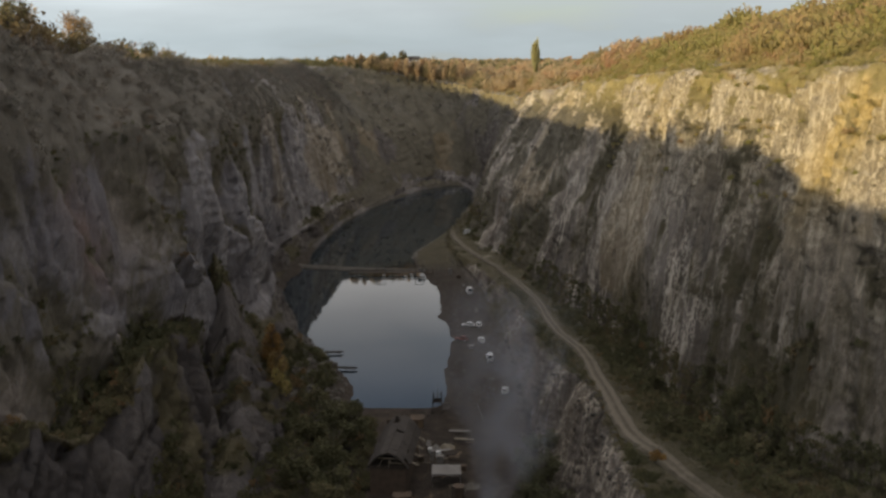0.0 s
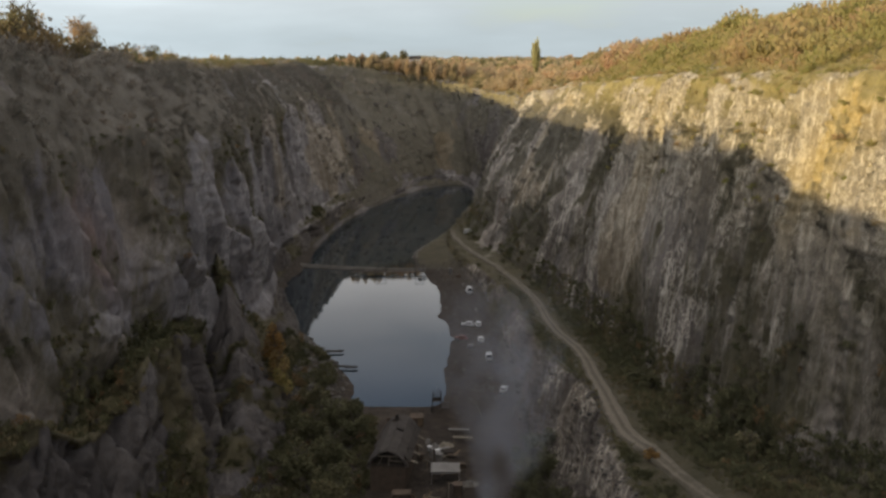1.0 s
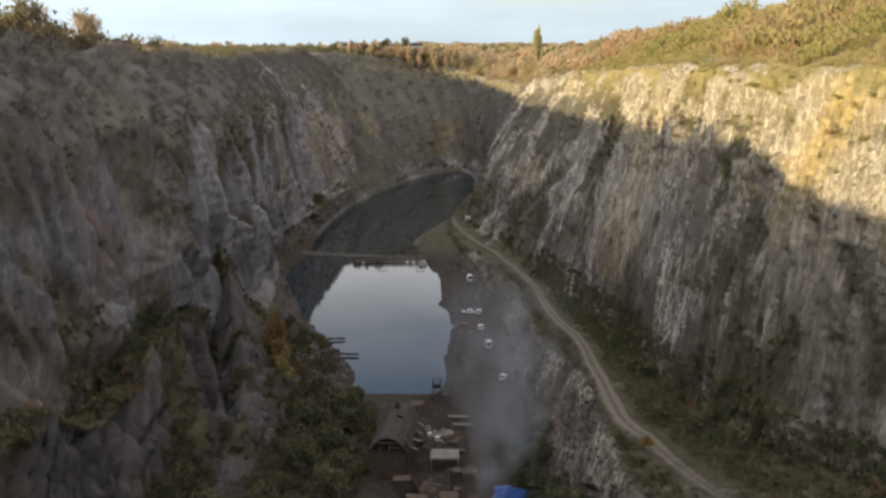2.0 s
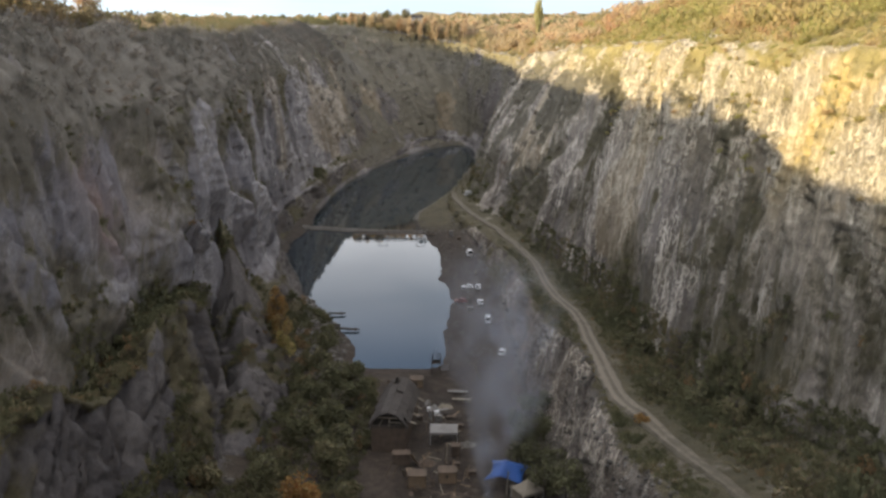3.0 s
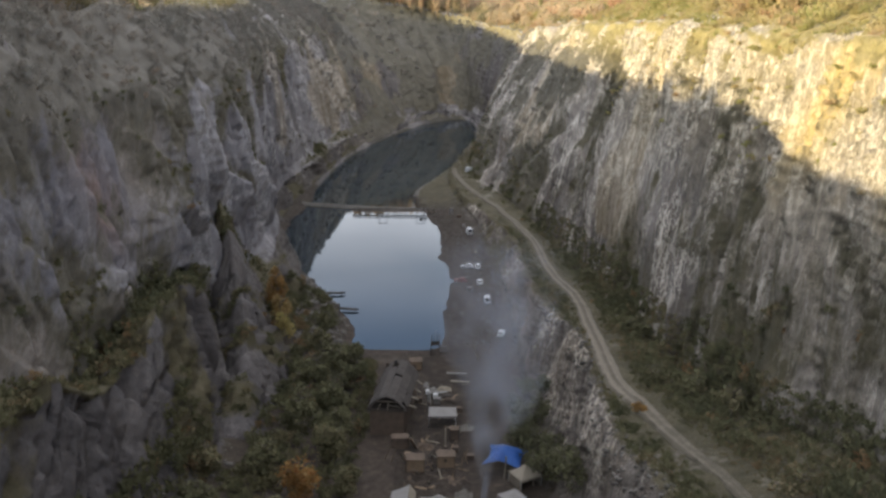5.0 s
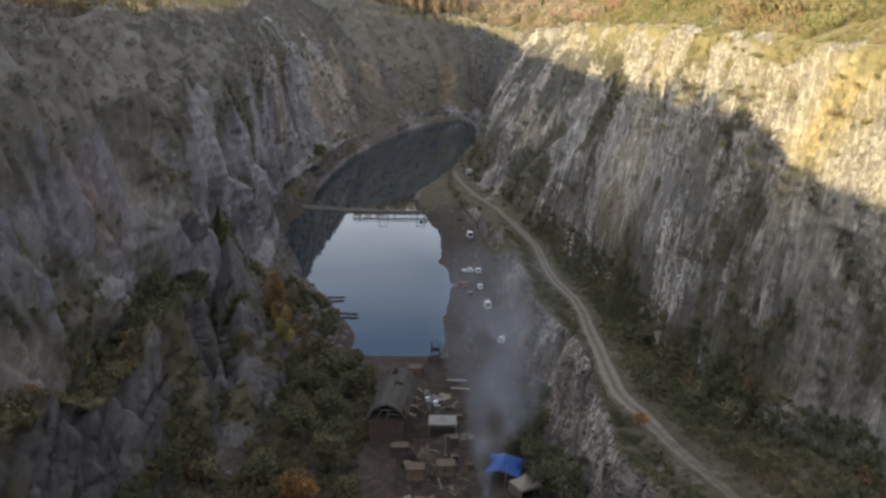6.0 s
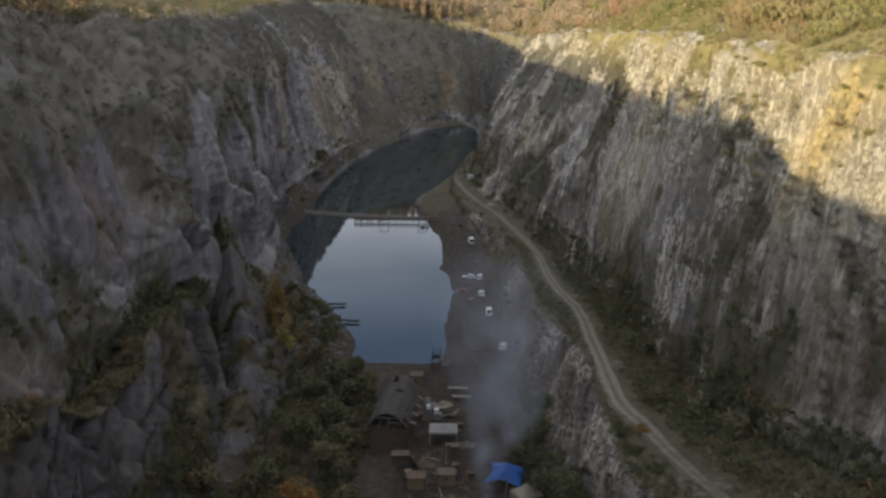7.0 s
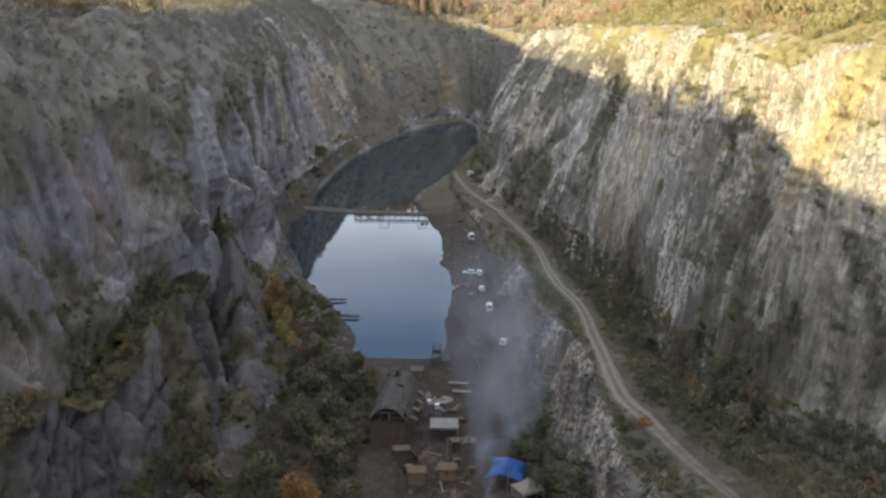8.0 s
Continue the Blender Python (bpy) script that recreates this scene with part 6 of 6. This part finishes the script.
def vehicle(name, x, y, long, wide, high, paint, label, turn=90.0, van=False):
    """A parked car or van: body, cabin, panes, lamps, wheels with rims."""
    ob = stand(name, x, y, label, "van" if van else "car", turn, group="parked vehicles")
    lo = high * (0.58 if not van else 0.5)
    bm = box((long, wide, lo - 0.3), (0, 0, 0.3), (0, 0, 0), 0.14)
    part("body", bm, paint, ob)
    if van:
        prof = [(-long * 0.49, lo), (long * 0.26, lo), (long * 0.14, high), (-long * 0.48, high)]
    else:
        prof = [(-long * 0.44, lo), (long * 0.24, lo), (long * 0.08, high), (-long * 0.32, high)]
    bm = bmesh.new()
    rows = [[bm.verts.new((px, s * wide * (0.46 if pz < high else 0.40), pz - 0.02)) for px, pz in prof] for s in (-1, 1)]
    bm.faces.new(rows[0])
    bm.faces.new(rows[1][::-1])
    for i in range(4):
        j = (i + 1) % 4
        bm.faces.new((rows[0][i], rows[1][i], rows[1][j], rows[0][j]))
    bmesh.ops.recalc_face_normals(bm, faces=bm.faces)
    bmesh.ops.bevel(bm, geom=list(bm.edges), offset=0.08, segments=2, affect="EDGES")
    part("cabin", bm, paint, ob)
    def pane(nm, a, b, s0, s1, off):
        q = bmesh.new()
        vs = [q.verts.new(p) for p in ((a[0], s0, a[1]), (a[0], s1, a[1]), (b[0], s1 * 0.88, b[1]), (b[0], s0 * 0.88, b[1]))]
        q.faces.new(vs)
        bmesh.ops.solidify(q, geom=list(q.faces), thickness=0.02)
        bmesh.ops.translate(q, vec=off, verts=q.verts)
        part(nm, q, M_PANE, ob)
    f = prof[1], prof[2]
    pane("windscreen", (f[0][0] - 0.08, lo + 0.06), (f[1][0] + 0.06, high - 0.1), -wide * 0.40, wide * 0.40, (0.04, 0, 0.02))
    r = prof[0], prof[3]
    pane("rear_window", (r[0][0] + 0.02, lo + 0.1), (r[1][0] + 0.02, high - 0.12), -wide * 0.36, wide * 0.36, (-0.05, 0, 0.02))
    for s in (-1, 1):
        for k in range(2):
            q = box((long * 0.16, 0.02, (high - lo) * 0.55), (-long * 0.16 + k * long * 0.2, s * wide * 0.445, lo + 0.12), (s * 5, 0, 0))
            part("side_window", q, M_PANE, ob)
        part("headlight", box((0.06, 0.3, 0.14), (long / 2 - 0.01, s * wide * 0.34, lo - 0.3), (0, 0, 0), 0.02), M_STEEL, ob)
        part("tail_light", box((0.05, 0.2, 0.22), (-long / 2 + 0.0, s * wide * 0.38, lo - 0.35), (0, 0, 0), 0.02), M_RED, ob)
        for k in (-0.31, 0.31):
            v, fq = tube([(0, -0.11, 0), (0, -0.1, 0), (0, 0.1, 0), (0, 0.11, 0)], [0.2, 0.34, 0.34, 0.2], 14)
            tyre = part("tyre", fill_mesh("tyre", v, fq, True), M_TYRE, ob)
            tyre.location = (k * long, s * (wide / 2 - 0.06), 0.34)
            v, fq = tube([(0, -0.115, 0), (0, 0.115, 0), (0, 0.12, 0)], [0.19, 0.19, 0.02], 10)
            part("rim", fill_mesh("rim", v, fq, True), M_STEEL, tyre)
    return ob


vehicle("van", 9.9, 338.0, 5.2, 2.0, 2.4, M_PAINT, "white delivery van parked on the lakeside strip", 96, True)
vehicle("car", 8.4, 296.0, 4.3, 1.8, 1.5, M_PAINT, "white hatchback parked on the lakeside strip", 175)
vehicle("car", 11.9, 295.5, 4.4, 1.8, 1.55, M_PAINT, "white estate car parked on the lakeside strip", 88)
vehicle("car", 5.9, 281.0, 4.2, 1.75, 1.5, M_RED, "dull red car parked near the water", 165)
vehicle("car", 12.0, 277.0, 4.3, 1.8, 1.5, M_PAINT, "white car parked among others on the strip", 92)
vehicle("van", 13.7, 259.5, 4.8, 1.9, 2.2, M_PAINT, "small white van parked under the slope", 90, True)
vehicle("van", 12.6, 452.5, 5.2, 2.0, 2.3, M_PAINT, "white van parked where the track meets the shore", 30, True)
vehicle("car", 16.4, 232.0, 4.2, 1.8, 1.5, M_PAINT, "white car parked at the foot of the rock", 80)
for x, y, w, d, h, mat, label in ((8.6, 271.5, 1.6, 1.2, 1.0, M_WHITE, "white plastic tank on the strip"), (3.0, 369.5, 1.4, 0.6, 2.6, M_WHITE, "white upright board near the dyke"), (6.2, 364.0, 1.6, 1.4, 1.1, M_PLANK, "grey wooden crate near the dyke"),
                                  (8.0, 350.5, 0.9, 0.9, 1.0, M_WHITE, "small white box on the strip"), (11.6, 311.0, 0.8, 0.8, 0.9, M_BEIGE, "small beige box on the strip")):
    ob = stand("crate", x, y, label, "crate", 12, group="crates on the strip")
    part("body", box((w, d, h), (0, 0, 0), (0, 0, 0), 0.04), mat, ob)
    part("lid", box((w + 0.05, d + 0.05, 0.05), (0, 0, h + 0.004), (0, 0, 0), 0.01), mat, ob)


# railing and two gate frames along the dyke's near side
def footbridge():
    ob = tagged(new("footbridge"), "dark wooden footbridge with railings and two tall gate frames", "footbridge")
    ob.location = (0, 374.5, 0)
    part("deck", box((35, 1.6, 0.14), (-21, 0, 0.9), (0, 0, 0), 0.02), M_PLANK, ob)
    for i in range(15):
        x = -38 + i * 2.43
        for s in (-0.75, 0.75):
            part("post", beam((x, s, -2.0), (x, s, 2.0), 0.09), M_DARK, ob)
    for s in (-0.75, 0.75):
        part("handrail", beam((-38, s, 1.95), (-4, s, 1.95), 0.07), M_DARK, ob)
        part("handrail", beam((-38, s, 1.4), (-4, s, 1.4), 0.05), M_DARK, ob)
    for cx in (-25.6, -9.8):
        for s in (-1.6, 1.6):
            part("gate_post", beam((cx + s, -0.9, -2), (cx + s, -0.9, 4.2), 0.13), M_DARK, ob)
        part("gate_beam", beam((cx - 2.0, -0.9, 4.1), (cx + 2.0, -0.9, 4.1), 0.12), M_DARK, ob)
    part("sign_board", box((1.5, 0.06, 1.3), (-9.6, -1.05, 1.6), (0, 0, 0), 0.01), M_WHITE, ob, "blank white sign board")
    part("sign_board", box((0.9, 0.06, 1.1), (-7.8, -1.05, 1.6), (0, 0, 4), 0.01), M_WHITE, ob, "blank white sign board")


footbridge()

for x, y, turn, long in ((-34.0, 268.2, 4, 9), (-27.4, 253.6, -8, 6)):
    ob = tagged(new("jetty"), "low dark log jetty reaching over the water", "jetty")
    ob.location, ob.rotation_euler = (x, y, 0.5), (0, 0, radians(turn))
    for k in range(3):
        part("log", beam((-long * 0.7, (k - 1) * 0.42, 0.25), (long * 0.35 + 0.4 * k, (k - 1) * 0.42, 0.1), 0.2), M_DARK, ob)
    for px in (-0.1 * long, 0.28 * long):
        part("pile", beam((px, 0.7, -2.5), (px, 0.7, 0.6), 0.14), M_DARK, ob)


# ---- loose stones ----
def stones(name, label, places, sizes, seed, mat=None):
    """Broken stones, each an uneven block, in one mesh."""
    rng = np.random.default_rng(seed)
    cube = np.array([(sx, sy, sz) for sx in (-1, 1) for sy in (-1, 1) for sz in (-1, 1)], float)
    face = np.array([(0, 1, 3, 2), (4, 6, 7, 5), (0, 4, 5, 1), (2, 3, 7, 6), (0, 2, 6, 4), (1, 5, 7, 3)])
    n = len(places)
    v = cube[None] * rng.uniform(0.55, 1.0, (n, 1, 3)) + rng.normal(size=(n, 8, 3)) * 0.22
    a = rng.uniform(0, 6.28, n)
    c, s = np.cos(a)[:, None], np.sin(a)[:, None]
    v = np.stack([v[..., 0] * c - v[..., 1] * s, v[..., 0] * s + v[..., 1] * c, v[..., 2] * 0.75], -1)
    v = v * np.asarray(sizes)[:, None, None] + np.asarray(places)[:, None, :]
    f = (face[None] + 8 * np.arange(n)[:, None, None]).reshape(-1, 4)
    me = fill_mesh(name, v.reshape(-1, 3), f)
    me.materials.append(mat or M_STONE)
    return tagged(new(name, me), label, "stones", kind="stuff")


m_ = ((G_ZONE > 1.75) & (G_ZONE < 2.25) & (G_POS[..., 1] > 120)) * 1.0
p_, _z, _w, _v, r_ = scatter(m_, 0.10, 21)
stones("stones", "grey broken limestone blocks along the foot of the cliffs", p_, r_.uniform(0.15, 0.75, len(p_)) ** 1.3, 22)
m_ = ((G_ZONE > 1.0) & (G_ZONE < 2.0) & (G_WEST > 0.5) & (G_POS[..., 1] > 224) & (G_POS[..., 1] < 285)) * 1.0
p_, _z, _w, _v, r_ = scatter(m_, 0.55, 23)
stones("stones", "grey stones and slabs strewn over the lake's west beach", p_, r_.uniform(0.15, 0.9, len(p_)), 24)
m_ = ((G_ZONE > 2.82) & (G_ZONE < 3.02) & (G_POS[..., 1] > 90) & (G_POS[..., 1] < 230) & (G_WEST < 0.5)) * 1.0
p_, _z, _w, _v, r_ = scatter(m_, 0.5, 25)
stones("stones", "broken pale stones along the edge of the bench", p_, r_.uniform(0.10, 0.42, len(p_)), 26)
m_ = ((G_ZONE > 1.02) & (G_ZONE < 1.9) & (G_WEST < 0.5) & (G_POS[..., 1] > 225) & (G_POS[..., 1] < 400)) * 1.0
p_, _z, _w, _v, r_ = scatter(m_, 0.12, 27)
stones("stones", "grey stones strewn along the lakeside strip", p_, r_.uniform(0.12, 0.5, len(p_)), 28)
m_ = ((G_ZONE > 0.98) & (G_ZONE < 1.07) & (G_WEST < 0.5) & (G_POS[..., 1] > 402) & (G_POS[..., 1] < 466)) * 1.0
p_, _z, _w, _v, r_ = scatter(m_, 1.1, 29)
stones("stones", "pale gravel and stones along the spit's waterline", p_, r_.uniform(0.10, 0.45, len(p_)), 30, plain("pale_gravel", (0.20, 0.185, 0.165), 0.95, 0.4, 0.6))


# ---- farmhouse far beyond the quarry ----
def house(x, y):
    ob = stand("farmhouse", x, y, "small white house with a dark roof among far trees", "house", 12, ground_z(x, y, 300))
    part("wall", box((9, 8, 9.9), (0, 0, -1), (0, 0, 0), 0.03), M_PAINT, ob)
    bm = bmesh.new()
    a = [bm.verts.new((px, py, 8.9)) for px, py in ((-5, -4.6), (5, -4.6), (5, 4.6), (-5, 4.6))]
    t = [bm.verts.new((-4.7, 0, 11.8)), bm.verts.new((4.7, 0, 11.8))]
    for q in ((a[0], a[1], t[1], t[0]), (a[2], a[3], t[0], t[1]), (a[1], a[2], t[1]), (a[3], a[0], t[0]), (a[3], a[2], a[1], a[0])):
        bm.faces.new(q)
    part("roof", bm, M_SHINGLE, ob)
    for k in (-2.6, 0, 2.6):
        for h in (2.0, 5.8):
            part("window", box((1.1, 0.06, 1.4), (k, -4.02, h)), M_PANE, ob)


house(-24.5, 800)

# ---- smoke from the camp fire ----
def smoke_material():
    m = bpy.data.materials.new("wood_smoke")
    m.use_nodes = True
    t = m.node_tree
    t.nodes.clear()
    o = t.nodes.new("ShaderNodeOutputMaterial")
    d = t.nodes.new("ShaderNodeBsdfDiffuse")
    d.inputs["Color"].default_value = (0.49, 0.52, 0.60, 1)
    l = t.nodes.new("ShaderNodeBsdfTranslucent")
    l.inputs["Color"].default_value = (0.49, 0.52, 0.60, 1)
    s = t.nodes.new("ShaderNodeAddShader")
    tr = t.nodes.new("ShaderNodeBsdfTransparent")
    ms = t.nodes.new("ShaderNodeMixShader")
    dense = attribute(t, "dense")
    n = noise_at(t, 0.16, (1, 1, 0.8), 5, 0.6)
    a = maths(t, "MULTIPLY", dense, ramp(t, n, [(0.36, (0.05, 0.05, 0.05)), (0.64, (1, 1, 1))]))
    t.links.new(a, ms.inputs[0])
    t.links.new(tr.outputs[0], ms.inputs[1])
    half = t.nodes.new("ShaderNodeMixShader")
    half.inputs[0].default_value = 0.5
    t.links.new(d.outputs[0], half.inputs[1])
    t.links.new(l.outputs[0], half.inputs[2])
    t.links.new(half.outputs[0], ms.inputs[2])
    t.links.new(ms.outputs[0], o.inputs["Surface"])
    return m


def plume():
    """The smoke column: thin veils set round its rising axis, wavering, fading to the edges and the top."""
    mat = smoke_material()
    ob = tagged(new("smoke_plume"), "thin blue-grey smoke rising from the camp fire", "smoke")
    ob.location = on_floor(7.9, 145.6)
    n, k = 90, 25
    h = np.linspace(0, 1, n)[:, None] + np.zeros((1, k))
    s = np.linspace(-1, 1, k)[None, :] + np.zeros((n, 1))
    up = 46 * h
    ax = np.interp(h, [0, 0.12, 0.2, 0.3, 0.6, 1], [0, 0.2, 1.6, 3.2, 3.9, 3.7]) + 0.9 * np.sin(h * 19) * np.clip(1.3 - h, 0, 1)
    ay = np.interp(h, [0, 0.3, 1], [0, 8, 23])
    half = np.interp(h, [0, 0.08, 0.2, 0.34, 0.55, 0.8, 1], [0.5, 1.0, 3.0, 7.0, 11.5, 13.5, 14.0])
    for i, ang in enumerate((10, 55, 120, 160)):
        a = radians(ang)
        wob = 1.0 + 0.25 * vnoise(h * 7, s * 2, 0 * h + i * 5, 3)
        x = ax + s * half * wob * math.cos(a) + 0.5 * half * 0.4 * np.sin(s * 3 + i)
        y = ay + s * half * wob * math.sin(a) + 0.3 * half * np.cos(s * 2.5 + i * 2)
        dense = (1 - s ** 2) ** 1.6 * np.interp(h, [0, 0.05, 0.2, 0.45, 0.75, 1], [0.24, 0.24, 0.19, 0.25, 0.20, 0.0])
        pts = np.stack([x, y, up], -1)
        idx = np.arange(n * k).reshape(n, k)
        quads = np.stack([idx[:-1, :-1], idx[1:, :-1], idx[1:, 1:], idx[:-1, 1:]], -1).reshape(-1, 4)
        part("veil", fill_mesh("veil", pts.reshape(-1, 3), quads, True, dense=dense), mat, ob)


plume()
